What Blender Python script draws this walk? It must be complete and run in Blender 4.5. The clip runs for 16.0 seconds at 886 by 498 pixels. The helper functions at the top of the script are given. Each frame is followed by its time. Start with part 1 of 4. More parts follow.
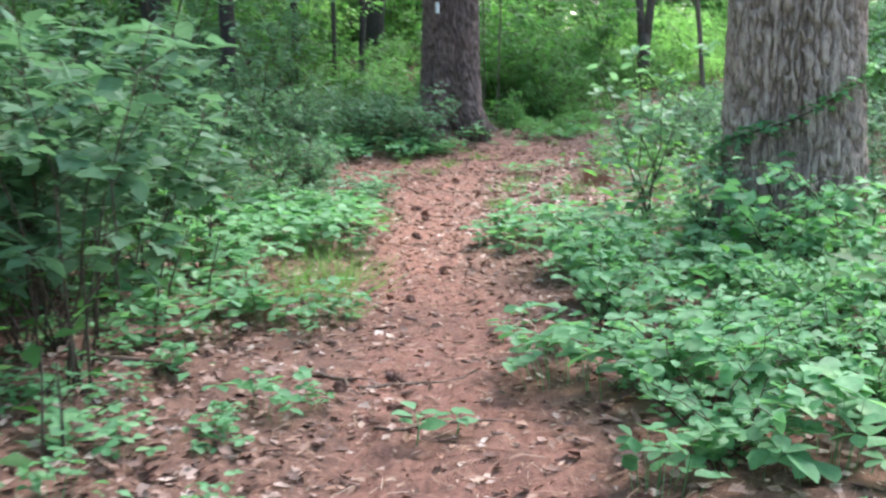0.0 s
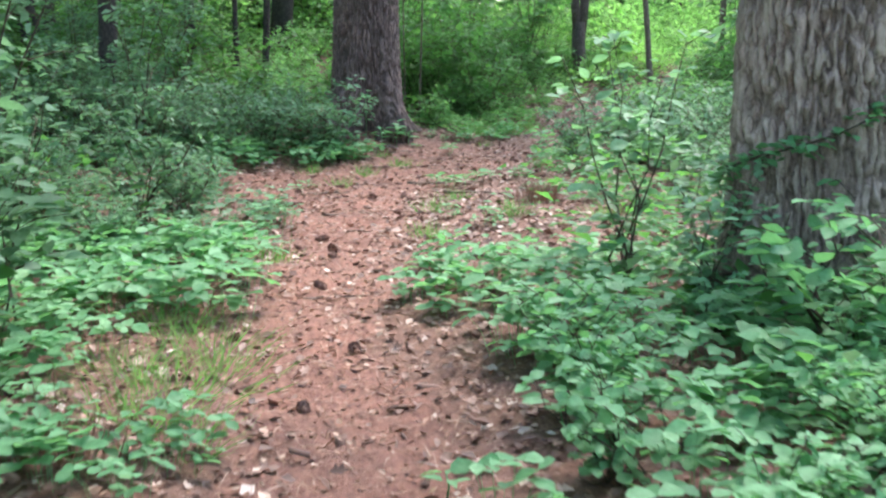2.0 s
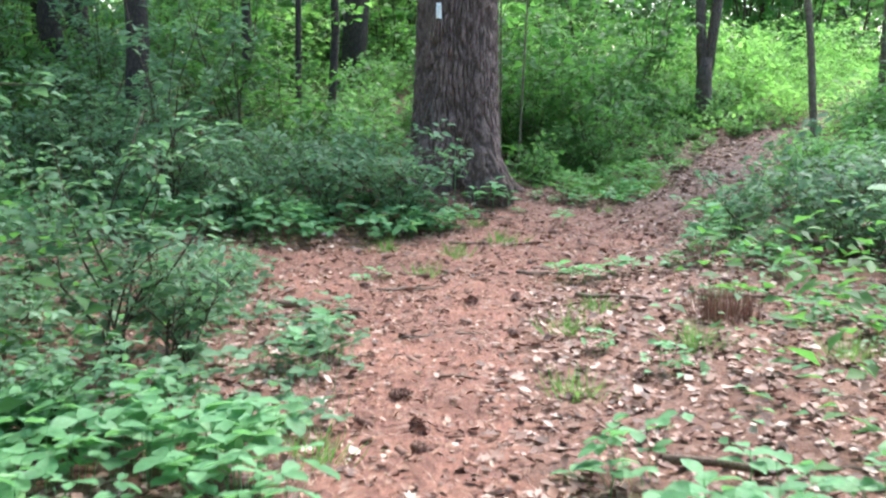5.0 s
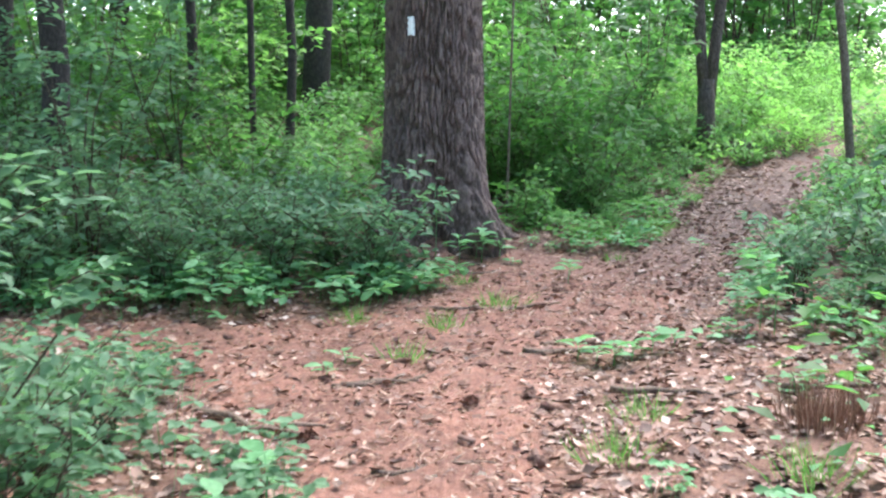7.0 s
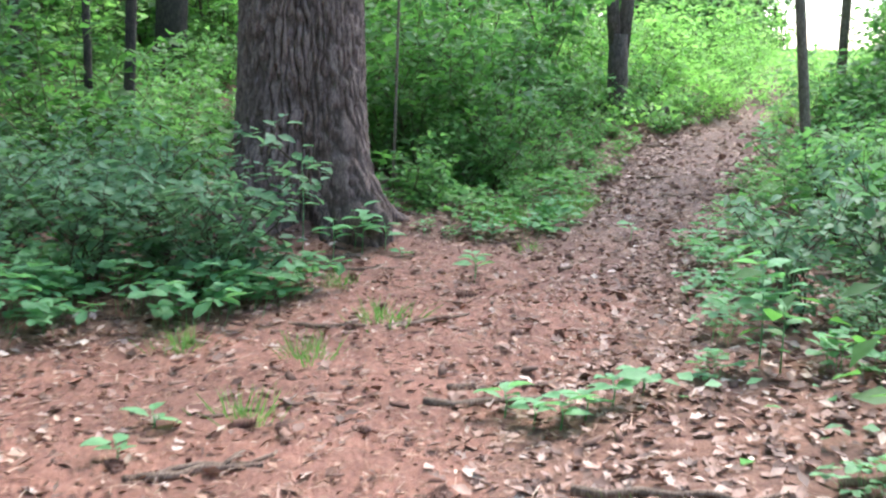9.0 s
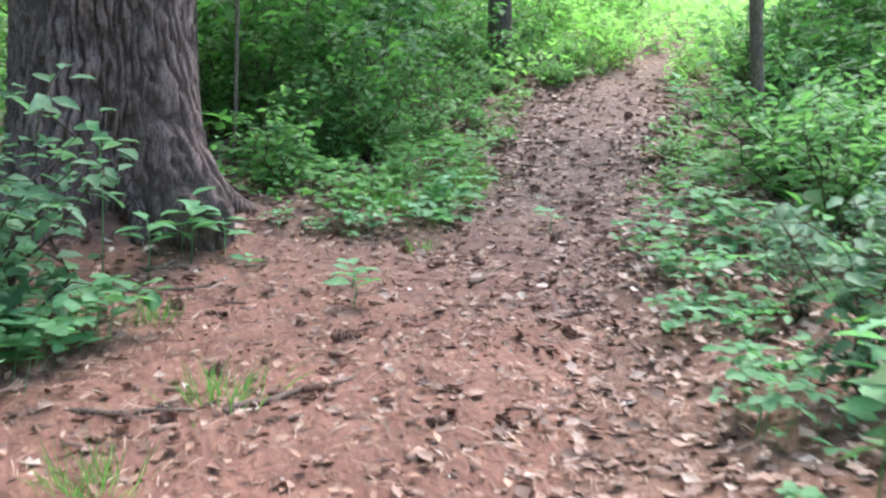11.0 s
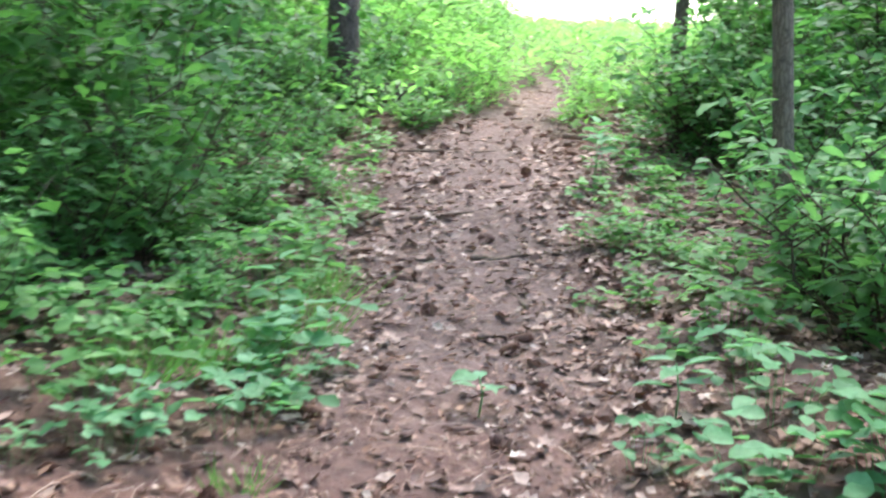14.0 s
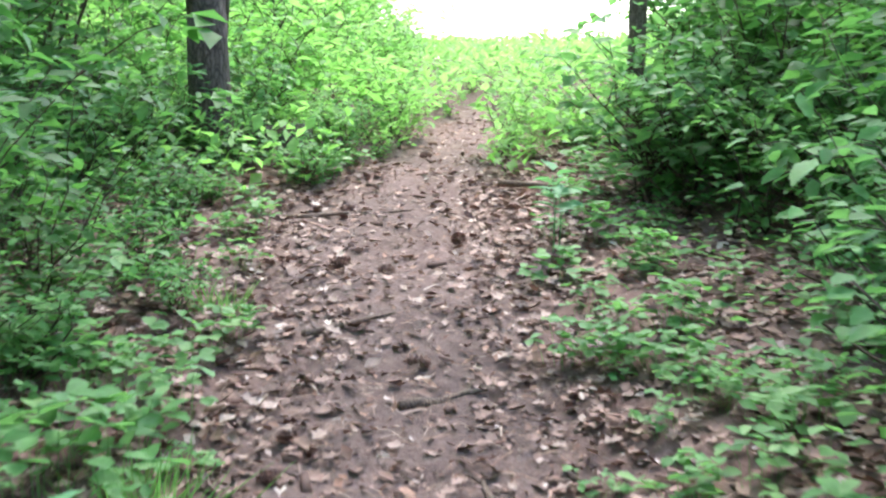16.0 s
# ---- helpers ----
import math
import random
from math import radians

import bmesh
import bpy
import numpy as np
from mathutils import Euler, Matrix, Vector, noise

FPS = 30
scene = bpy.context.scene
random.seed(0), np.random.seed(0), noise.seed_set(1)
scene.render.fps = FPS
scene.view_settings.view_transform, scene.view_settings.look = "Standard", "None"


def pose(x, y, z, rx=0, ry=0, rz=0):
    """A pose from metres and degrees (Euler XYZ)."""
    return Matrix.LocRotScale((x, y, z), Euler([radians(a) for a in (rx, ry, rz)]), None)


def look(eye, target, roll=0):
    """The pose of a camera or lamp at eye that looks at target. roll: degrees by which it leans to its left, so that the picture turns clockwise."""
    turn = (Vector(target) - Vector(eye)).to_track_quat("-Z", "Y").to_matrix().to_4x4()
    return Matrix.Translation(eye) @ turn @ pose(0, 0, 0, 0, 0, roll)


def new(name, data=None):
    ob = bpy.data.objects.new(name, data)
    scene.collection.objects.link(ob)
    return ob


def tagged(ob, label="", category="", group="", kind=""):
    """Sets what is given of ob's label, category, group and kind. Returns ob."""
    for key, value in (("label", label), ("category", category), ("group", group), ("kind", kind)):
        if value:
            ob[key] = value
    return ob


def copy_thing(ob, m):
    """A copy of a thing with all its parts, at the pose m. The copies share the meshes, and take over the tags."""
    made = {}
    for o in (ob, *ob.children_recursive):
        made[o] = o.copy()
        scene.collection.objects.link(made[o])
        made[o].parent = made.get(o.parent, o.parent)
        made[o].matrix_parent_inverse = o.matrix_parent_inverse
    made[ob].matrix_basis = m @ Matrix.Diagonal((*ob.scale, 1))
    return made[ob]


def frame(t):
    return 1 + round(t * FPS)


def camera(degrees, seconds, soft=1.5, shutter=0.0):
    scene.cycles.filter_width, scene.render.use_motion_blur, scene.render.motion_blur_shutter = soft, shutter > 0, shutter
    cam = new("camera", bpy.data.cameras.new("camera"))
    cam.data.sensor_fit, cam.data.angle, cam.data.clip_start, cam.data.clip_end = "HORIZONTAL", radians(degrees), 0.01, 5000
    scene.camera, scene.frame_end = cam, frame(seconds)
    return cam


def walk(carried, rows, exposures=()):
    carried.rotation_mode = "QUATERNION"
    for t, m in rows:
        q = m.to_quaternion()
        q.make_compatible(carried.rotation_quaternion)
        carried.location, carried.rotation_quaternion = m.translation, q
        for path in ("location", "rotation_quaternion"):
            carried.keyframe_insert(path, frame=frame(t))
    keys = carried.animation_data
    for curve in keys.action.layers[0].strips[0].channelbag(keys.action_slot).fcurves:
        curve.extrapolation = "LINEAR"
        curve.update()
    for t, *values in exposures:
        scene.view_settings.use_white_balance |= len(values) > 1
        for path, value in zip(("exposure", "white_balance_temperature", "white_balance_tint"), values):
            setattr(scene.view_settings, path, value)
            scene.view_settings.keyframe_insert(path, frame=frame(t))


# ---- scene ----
cam = camera(40.1, 16.0, 2.3, 0.5)
METRES, EYE, TILT, LEAN, TURN = 18.0, 1.42, -9.0, 0.0, 0.0
SKY, SUN = 0.17, 1.5
ROWS = [
    (0.0, 0.0, 0.0, 0.0, 0.0, 0.0, 0.0),
    (0.5, -0.0004, 0.0313, 0.0061, -1.91, -1.31, 2.11),
    (1.0, 0.0028, 0.0652, 0.0118, -2.66, -1.39, 2.66),
    (1.5, 0.001, 0.0993, 0.0137, -2.51, -0.64, 0.09),
    (2.0, 0.0024, 0.1305, 0.0205, -3.82, -0.49, 0.38),
    (2.5, 0.0023, 0.1628, 0.0258, -2.89, 1.29, 0.43),
    (3.0, -0.002, 0.1992, 0.0315, -1.62, 0.94, -1.65),
    (3.5, -0.0018, 0.2306, 0.0341, -0.55, 2.06, 0.46),
    (4.0, -0.0015, 0.2635, 0.0393, -0.07, 2.25, -0.98),
    (4.5, -0.0041, 0.2952, 0.0466, -0.41, 1.05, -1.05),
    (7.0, -0.0092, 0.4396, 0.0663, -1.85, 2.8, 0.44),
    (7.5, -0.0094, 0.4684, 0.0711, -5.09, 2.84, 0.75),
    (8.0, -0.0059, 0.4998, 0.0753, -8.14, 1.5, 1.05),
    (8.5, -0.0062, 0.5331, 0.0776, -8.71, 1.64, -1.89),
    (9.0, -0.0012, 0.5646, 0.0803, -7.49, 1.16, 0.6),
    (9.5, 0.0039, 0.5955, 0.0854, -7.69, 0.78, 0.66),
    (10.0, 0.0067, 0.6264, 0.0895, -13.93, -1.74, 2.57),
    (12.5, 0.0322, 0.7798, 0.1124, -14.85, -0.09, -0.19),
    (13.0, 0.0448, 0.8066, 0.1164, -16.09, 1.19, -0.36),
    (13.5, 0.0483, 0.8349, 0.1187, -18.28, -0.08, -0.56),
    (14.0, 0.0529, 0.863, 0.1236, -23.42, -0.37, 1.25),
    (14.5, 0.0625, 0.8882, 0.131, -25.25, 0.01, 1.87),
    (15.0, 0.0715, 0.917, 0.1361, -27.13, 0.46, 3.08),
    (15.5, 0.0847, 0.9428, 0.1378, -28.27, 0.31, 4.1),
    (16.0, 0.0997, 0.9688, 0.1435, -27.81, 0.44, 4.5),
]
walk(cam, [(t, pose(0, 0, EYE, TILT, LEAN, TURN) @ pose(METRES * x, METRES * y, METRES * z, 90 + pitch, roll, yaw)) for t, x, y, z, yaw, pitch, roll in ROWS], [(0.0, 2.3), (1.5, 2.3), (2.5, 2.4), (4.5, 2.42), (7.0, 2.55), (10.0, 2.5), (12.5, 2.75), (16.0, 2.72)])

# ---- world, sun, exposure ----
world = bpy.data.worlds.new("world")
scene.world = world
world.use_nodes = True
wn, wl = world.node_tree.nodes, world.node_tree.links
sky = wn.new("ShaderNodeTexSky")
sky.sky_type = "NISHITA"
sky.sun_disc = False
sky.sun_elevation, sky.sun_rotation = radians(58), radians(40)
sky.air_density, sky.dust_density, sky.ozone_density = 1.0, 1.5, 1.5
wl.new(sky.outputs["Color"], wn["Background"].inputs["Color"])
wn["Background"].inputs["Strength"].default_value = SKY
sun_data = bpy.data.lights.new("sun", "SUN")
sun_data.energy, sun_data.angle, sun_data.color = SUN, radians(28), (1.0, 0.98, 0.94)
sun = new("sun", sun_data)
sun.matrix_world = look((20, 24, 48), (0, 0, 0))


# ---- materials ----
def ramp(nt, stops):
    node = nt.nodes.new("ShaderNodeValToRGB")
    el = node.color_ramp.elements
    while len(el) < len(stops):
        el.new(0.5)
    for e, (p, c) in zip(el, stops):
        e.position, e.color = p, (*c, 1)
    return node


def noise_node(nt, scale, detail=4, rough=0.6, stretch=None, kind="Object"):
    tc = nt.nodes.new("ShaderNodeTexCoord")
    n = nt.nodes.new("ShaderNodeTexNoise")
    n.inputs["Scale"].default_value, n.inputs["Detail"].default_value, n.inputs["Roughness"].default_value = scale, detail, rough
    if stretch:
        mp = nt.nodes.new("ShaderNodeMapping")
        mp.inputs["Scale"].default_value = stretch
        nt.links.new(tc.outputs[kind], mp.inputs["Vector"])
        nt.links.new(mp.outputs["Vector"], n.inputs["Vector"])
    else:
        nt.links.new(tc.outputs[kind], n.inputs["Vector"])
    return n


def bump(nt, height, strength, distance, bsdf):
    b = nt.nodes.new("ShaderNodeBump")
    b.inputs["Strength"].default_value, b.inputs["Distance"].default_value = strength, distance
    nt.links.new(height, b.inputs["Height"])
    nt.links.new(b.outputs["Normal"], bsdf.inputs["Normal"])


def mix_rgb(nt, fac, a, b, mode="MIX"):
    m = nt.nodes.new("ShaderNodeMix")
    m.data_type, m.blend_type = "RGBA", mode
    for sock, v in ((m.inputs["Factor"], fac), (m.inputs[6], a), (m.inputs[7], b)):
        if isinstance(v, bpy.types.NodeSocket):
            nt.links.new(v, sock)
        else:
            sock.default_value = v if not isinstance(v, tuple) else (*v, 1)
    return m.outputs[2]


def material(name, rough=0.8):
    m = bpy.data.materials.new(name)
    m.use_nodes = True
    b = m.node_tree.nodes["Principled BSDF"]
    b.inputs["Roughness"].default_value = rough
    return m, m.node_tree, b


def leaf_material(name, stops, rough=0.55, translucency=0.4, tint=(0.22, 0.6, 0.1)):
    """Leaf: colour differs from leaf to leaf and plant to plant, blotched, with light passing through."""
    m, nt, b = material(name, rough)
    geo, info = nt.nodes.new("ShaderNodeNewGeometry"), nt.nodes.new("ShaderNodeObjectInfo")
    add = nt.nodes.new("ShaderNodeMath")
    add.operation = "MULTIPLY_ADD"
    nt.links.new(info.outputs["Random"], add.inputs[0])
    add.inputs[1].default_value = 0.35
    sc = nt.nodes.new("ShaderNodeMath")
    sc.operation = "MULTIPLY"
    nt.links.new(geo.outputs["Random Per Island"], sc.inputs[0])
    sc.inputs[1].default_value = 0.65
    nt.links.new(sc.outputs[0], add.inputs[2])
    r = ramp(nt, stops)
    nt.links.new(add.outputs[0], r.inputs["Fac"])
    n = noise_node(nt, 38, 3)
    r2 = ramp(nt, [(0.35, (0.72, 0.75, 0.7)), (0.7, (1.12, 1.1, 1.05))])
    nt.links.new(n.outputs["Fac"], r2.inputs["Fac"])
    col = mix_rgb(nt, 1.0, r.outputs["Color"], r2.outputs["Color"], "MULTIPLY")
    nt.links.new(col, b.inputs["Base Color"])
    b.inputs["Specular IOR Level"].default_value = 0.3
    bump(nt, n.outputs["Fac"], 0.25, 0.003, b)
    tr = nt.nodes.new("ShaderNodeBsdfTranslucent")
    nt.links.new(mix_rgb(nt, 0.5, col, tint), tr.inputs["Color"])
    mx = nt.nodes.new("ShaderNodeMixShader")
    mx.inputs["Fac"].default_value = translucency + 0.06
    nt.links.new(b.outputs[0], mx.inputs[1])
    nt.links.new(tr.outputs[0], mx.inputs[2])
    nt.links.new(mx.outputs[0], nt.nodes["Material Output"].inputs["Surface"])
    return m


def bark_material(name, deep, mid, high, scale=1.0, strength=0.8, groove=0.1, furrow_shade=False):
    """Long broken plates between darker grooves, with fine grain and larger blotches."""
    m, nt, b = material(name, 0.92)
    tc, mp = nt.nodes.new("ShaderNodeTexCoord"), nt.nodes.new("ShaderNodeMapping")
    mp.inputs["Scale"].default_value = (1, 1, 0.2)
    warp = noise_node(nt, 9 * scale, 3)
    bend = nt.nodes.new("ShaderNodeMix")
    bend.data_type, bend.blend_type = "RGBA", "LINEAR_LIGHT"
    bend.inputs["Factor"].default_value = 0.035 / scale
    nt.links.new(tc.outputs["Object"], bend.inputs[6])
    nt.links.new(warp.outputs["Color"], bend.inputs[7])
    nt.links.new(bend.outputs[2], mp.inputs["Vector"])
    plate = nt.nodes.new("ShaderNodeTexVoronoi")
    plate.feature = "DISTANCE_TO_EDGE"
    plate.inputs["Scale"].default_value = 24 * scale
    nt.links.new(mp.outputs["Vector"], plate.inputs["Vector"])
    n2 = noise_node(nt, 70 * scale, 5, 0.7, (1, 1, 0.35))
    n3 = noise_node(nt, 1.6, 3)
    up = ramp(nt, [(0.0, (0, 0, 0)), (groove, (0.55, 0.55, 0.55)), (0.45, (1, 1, 1))])
    nt.links.new(plate.outputs["Distance"], up.inputs["Fac"])
    relief = up.outputs["Color"]
    # mesh furrows get shade put into the colour, besides bark's own dark grooves
    if furrow_shade:
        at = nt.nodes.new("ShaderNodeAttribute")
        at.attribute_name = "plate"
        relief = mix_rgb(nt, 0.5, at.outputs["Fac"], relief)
    face = mix_rgb(nt, 0.55, relief, n2.outputs["Fac"])
    r = ramp(nt, [(0.2, deep), (0.48, mid), (0.78, high)])
    nt.links.new(face, r.inputs["Fac"])
    r3 = ramp(nt, [(0.3, (0.78, 0.8, 0.78)), (0.7, (1.15, 1.12, 1.1))])
    nt.links.new(n3.outputs["Fac"], r3.inputs["Fac"])
    nt.links.new(mix_rgb(nt, 1.0, r.outputs["Color"], r3.outputs["Color"], "MULTIPLY"), b.inputs["Base Color"])
    bump(nt, face, strength, 0.03 / scale, b)
    return m


def island_material(name, stops, rough=0.8, grain=30):
    """Small loose pieces: the colour differs from piece to piece."""
    m, nt, b = material(name, rough)
    geo = nt.nodes.new("ShaderNodeNewGeometry")
    r = ramp(nt, stops)
    nt.links.new(geo.outputs["Random Per Island"], r.inputs["Fac"])
    n = noise_node(nt, grain, 3)
    r2 = ramp(nt, [(0.3, (0.65, 0.65, 0.65)), (0.7, (1.15, 1.15, 1.15))])
    nt.links.new(n.outputs["Fac"], r2.inputs["Fac"])
    nt.links.new(mix_rgb(nt, 1.0, r.outputs["Color"], r2.outputs["Color"], "MULTIPLY"), b.inputs["Base Color"])
    return m


def ground_material():
    """Leaf mould off the trail, rusty pine needles on it, grey-brown earth on the climb."""
    m, nt, b = material("forest_floor", 0.95)
    at = nt.nodes.new("ShaderNodeAttribute")
    at.attribute_name = "trodden"
    at2 = nt.nodes.new("ShaderNodeAttribute")
    at2.attribute_name = "climb"
    fine, mid, big = noise_node(nt, 90, 6, 0.7), noise_node(nt, 14, 5, 0.65), noise_node(nt, 1.3, 4)
    streak = noise_node(nt, 45, 4, 0.6, (1, 0.25, 1))
    mould = ramp(nt, [(0.3, (0.06, 0.029, 0.021)), (0.46, (0.165, 0.08, 0.056)), (0.62, (0.3, 0.158, 0.112)), (0.78, (0.42, 0.26, 0.195))])
    needle = ramp(nt, [(0.28, (0.06, 0.026, 0.019)), (0.4, (0.17, 0.074, 0.053)), (0.54, (0.29, 0.132, 0.094)), (0.75, (0.44, 0.23, 0.166))])
    earth = ramp(nt, [(0.3, (0.055, 0.033, 0.028)), (0.5, (0.165, 0.102, 0.086)), (0.75, (0.32, 0.22, 0.192))])
    f1 = mix_rgb(nt, 0.45, fine.outputs["Fac"], mid.outputs["Fac"])
    f2 = mix_rgb(nt, 0.55, streak.outputs["Fac"], mix_rgb(nt, 0.5, mid.outputs["Fac"], noise_node(nt, 5, 4, 0.6).outputs["Fac"]))
    for f, r in ((f1, mould), (f2, needle), (f1, earth)):
        nt.links.new(f, r.inputs["Fac"])
    edge = nt.nodes.new("ShaderNodeMath")
    edge.operation = "MULTIPLY_ADD"
    nt.links.new(mid.outputs["Fac"], edge.inputs[0])
    edge.inputs[1].default_value = 0.8
    nt.links.new(at.outputs["Fac"], edge.inputs[2])
    er = ramp(nt, [(0.75, (0, 0, 0)), (1.0, (1, 1, 1))])
    nt.links.new(edge.outputs[0], er.inputs["Fac"])
    path = mix_rgb(nt, at2.outputs["Fac"], needle.outputs["Color"], earth.outputs["Color"])
    bare = nt.nodes.new("ShaderNodeMath")
    bare.operation = "MULTIPLY"
    nt.links.new(at2.outputs["Fac"], bare.inputs[0])
    bare.inputs[1].default_value = 0.75
    col = mix_rgb(nt, er.outputs["Color"], mix_rgb(nt, bare.outputs[0], mould.outputs["Color"], earth.outputs["Color"]), path)
    br = ramp(nt, [(0.3, (0.72, 0.72, 0.72)), (0.7, (1.15, 1.15, 1.15))])
    nt.links.new(big.outputs["Fac"], br.inputs["Fac"])
    nt.links.new(mix_rgb(nt, 1.0, col, br.outputs["Color"], "MULTIPLY"), b.inputs["Base Color"])
    bump(nt, f1, 0.9, 0.03, b)
    return m


M_GROUND = ground_material()
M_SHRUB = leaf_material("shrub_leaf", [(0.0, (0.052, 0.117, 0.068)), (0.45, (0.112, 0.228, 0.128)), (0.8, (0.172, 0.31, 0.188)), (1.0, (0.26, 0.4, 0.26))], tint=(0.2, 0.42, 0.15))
M_HERB = leaf_material("herb_leaf", [(0.0, (0.085, 0.21, 0.1)), (0.5, (0.16, 0.37, 0.18)), (0.85, (0.24, 0.46, 0.25)), (1.0, (0.33, 0.54, 0.28))], tint=(0.22, 0.55, 0.13))
# leaf for the climb: the tint of light off the slope is in its green
M_FRESH = leaf_material("slope_lit_leaf", [(0.0, (0.06, 0.165, 0.06)), (0.5, (0.125, 0.305, 0.1)), (0.85, (0.2, 0.4, 0.145)), (1.0, (0.32, 0.5, 0.2))], translucency=0.42, tint=(0.24, 0.56, 0.12))
# weeds and bushes in the open: sunlight's bright yellow-green is in the colour
M_WEED = leaf_material("sun_tinted_weed_leaf", [(0.0, (0.14, 0.33, 0.08)), (0.5, (0.23, 0.47, 0.135)), (1.0, (0.36, 0.57, 0.21))], translucency=0.55, tint=(0.32, 0.7, 0.13))
M_PALE = leaf_material("pale_leaf", [(0.0, (0.12, 0.25, 0.14)), (0.5, (0.22, 0.39, 0.24)), (1.0, (0.36, 0.52, 0.34))], tint=(0.25, 0.55, 0.16))
M_CROWN = leaf_material("crown_leaf", [(0.0, (0.028, 0.085, 0.03)), (0.5, (0.065, 0.165, 0.05)), (1.0, (0.13, 0.27, 0.08))], translucency=0.4)
M_GRASS = leaf_material("grass_blade", [(0.0, (0.08, 0.2, 0.05)), (0.6, (0.17, 0.3, 0.09)), (1.0, (0.32, 0.36, 0.16))], rough=0.6)
M_PINE = bark_material("pine_bark", (0.022, 0.014, 0.012), (0.108, 0.072, 0.062), (0.26, 0.182, 0.162), 1.3, 1.0, furrow_shade=True)
M_PINEROOT = bark_material("pine_root_bark", (0.022, 0.014, 0.012), (0.108, 0.072, 0.062), (0.26, 0.182, 0.162), 1.3, 1.0)
M_OLDBARK = bark_material("furrowed_bark", (0.06, 0.04, 0.031), (0.26, 0.188, 0.152), (0.52, 0.405, 0.34), 1.05, 1.0, furrow_shade=True)
M_DARKBARK = bark_material("dark_bark", (0.01, 0.0075, 0.0065), (0.034, 0.026, 0.023), (0.08, 0.062, 0.054), 1.6)
M_BROWNBARK = bark_material("brown_bark", (0.028, 0.02, 0.017), (0.085, 0.062, 0.052), (0.17, 0.13, 0.113), 1.6)
M_GREYBARK = bark_material("grey_bark", (0.05, 0.036, 0.026), (0.125, 0.096, 0.07), (0.22, 0.175, 0.13), 2.4, 0.4)
M_STEM = bark_material("stem_bark", (0.02, 0.014, 0.01), (0.06, 0.042, 0.028), (0.13, 0.1, 0.06), 4.0, 0.4)
M_DEAD = island_material("dead_leaf", [(0.0, (0.085, 0.042, 0.031)), (0.3, (0.2, 0.104, 0.077)), (0.66, (0.32, 0.187, 0.142)), (0.92, (0.43, 0.295, 0.24)), (1.0, (0.57, 0.45, 0.385))], 0.7)
M_NEEDLE = island_material("pine_needle", [(0.0, (0.12, 0.05, 0.03)), (0.5, (0.29, 0.14, 0.09)), (0.85, (0.42, 0.24, 0.165)), (1.0, (0.6, 0.44, 0.34))], 0.7)
M_CONE = island_material("pine_cone", [(0.0, (0.09, 0.045, 0.033)), (0.6, (0.2, 0.1, 0.072)), (1.0, (0.34, 0.2, 0.15))], 0.85)
M_TWIG = bark_material("dead_twig", (0.04, 0.024, 0.018), (0.15, 0.095, 0.07), (0.33, 0.24, 0.19), 5.0, 0.5)
M_PAINT, nt_, b_ = material("white_paint", 0.6)
n_ = noise_node(nt_, 45, 4)
r_ = ramp(nt_, [(0.3, (0.74, 0.74, 0.71)), (0.45, (0.88, 0.88, 0.86))])
nt_.links.new(n_.outputs["Fac"], r_.inputs["Fac"])
nt_.links.new(r_.outputs["Color"], b_.inputs["Base Color"])


# ---- plan of the trail and the lie of the land ----
LEFT = ((-30, -0.4), (3.8, -0.36), (6.6, -0.42), (8.3, -0.5), (12.4, -0.5), (12.9, -0.67), (13.7, -1.07), (14.8, -1.5), (15.8, -1.33), (16.3, -0.4), (17, 0.2),
        (18.6, 0.5), (18.9, 1.4), (19.3, 2.1), (20.1, 2.45), (21.2, 3.1), (22.4, 3.65), (23.8, 4.15), (24.9, 5.35), (25.8, 6.15), (27.4, 7.45), (28.4, 8.75), (31, 11.2))
RIGHT = ((-30, 0.6), (3.9, 0.55), (4.8, 0.4), (5.8, 0.33), (7.1, 0.36), (8, 0.06), (9.2, 0.2), (10.3, 0.22), (11.9, 0.32), (13, 0.4), (14, 0.6), (14.7, 0.8), (15.6, 1.4),
         (16.8, 1.97), (17.5, 2.1), (18.9, 2.85), (20.4, 3.65), (22, 4.5), (24.35, 5.7), (25.7, 6.55), (27.4, 7.55), (28.4, 8.2), (31, 9.8))
RISE = ((-60, 0), (14, 0), (16.5, 0.02), (18.9, 0.10), (21, 0.24), (23.8, 0.6), (26, 0.95), (30, 1.45), (36, 1.72), (48, 1.75), (90, 1.2))


def along(table, y):
    a = np.array(table, float)
    return np.interp(y, a[:, 0], a[:, 1])


def off_trail(x, y):
    """Metres outside the trodden ground (inside: negative), for arrays."""
    main = np.maximum(along(LEFT, y) - x, x - along(RIGHT, y))
    lo = np.interp(-x, (0.5, 1.5, 2.5, 6, 30), (13.0, 14.7, 14.95, 15.3, 17))
    hi = np.interp(-x, (0.5, 1.5, 2.5, 6, 30), (16.2, 15.9, 16.1, 16.5, 18.3))
    side = np.maximum(np.maximum(lo - y, y - hi), x + 0.6)
    return np.minimum(main, side)


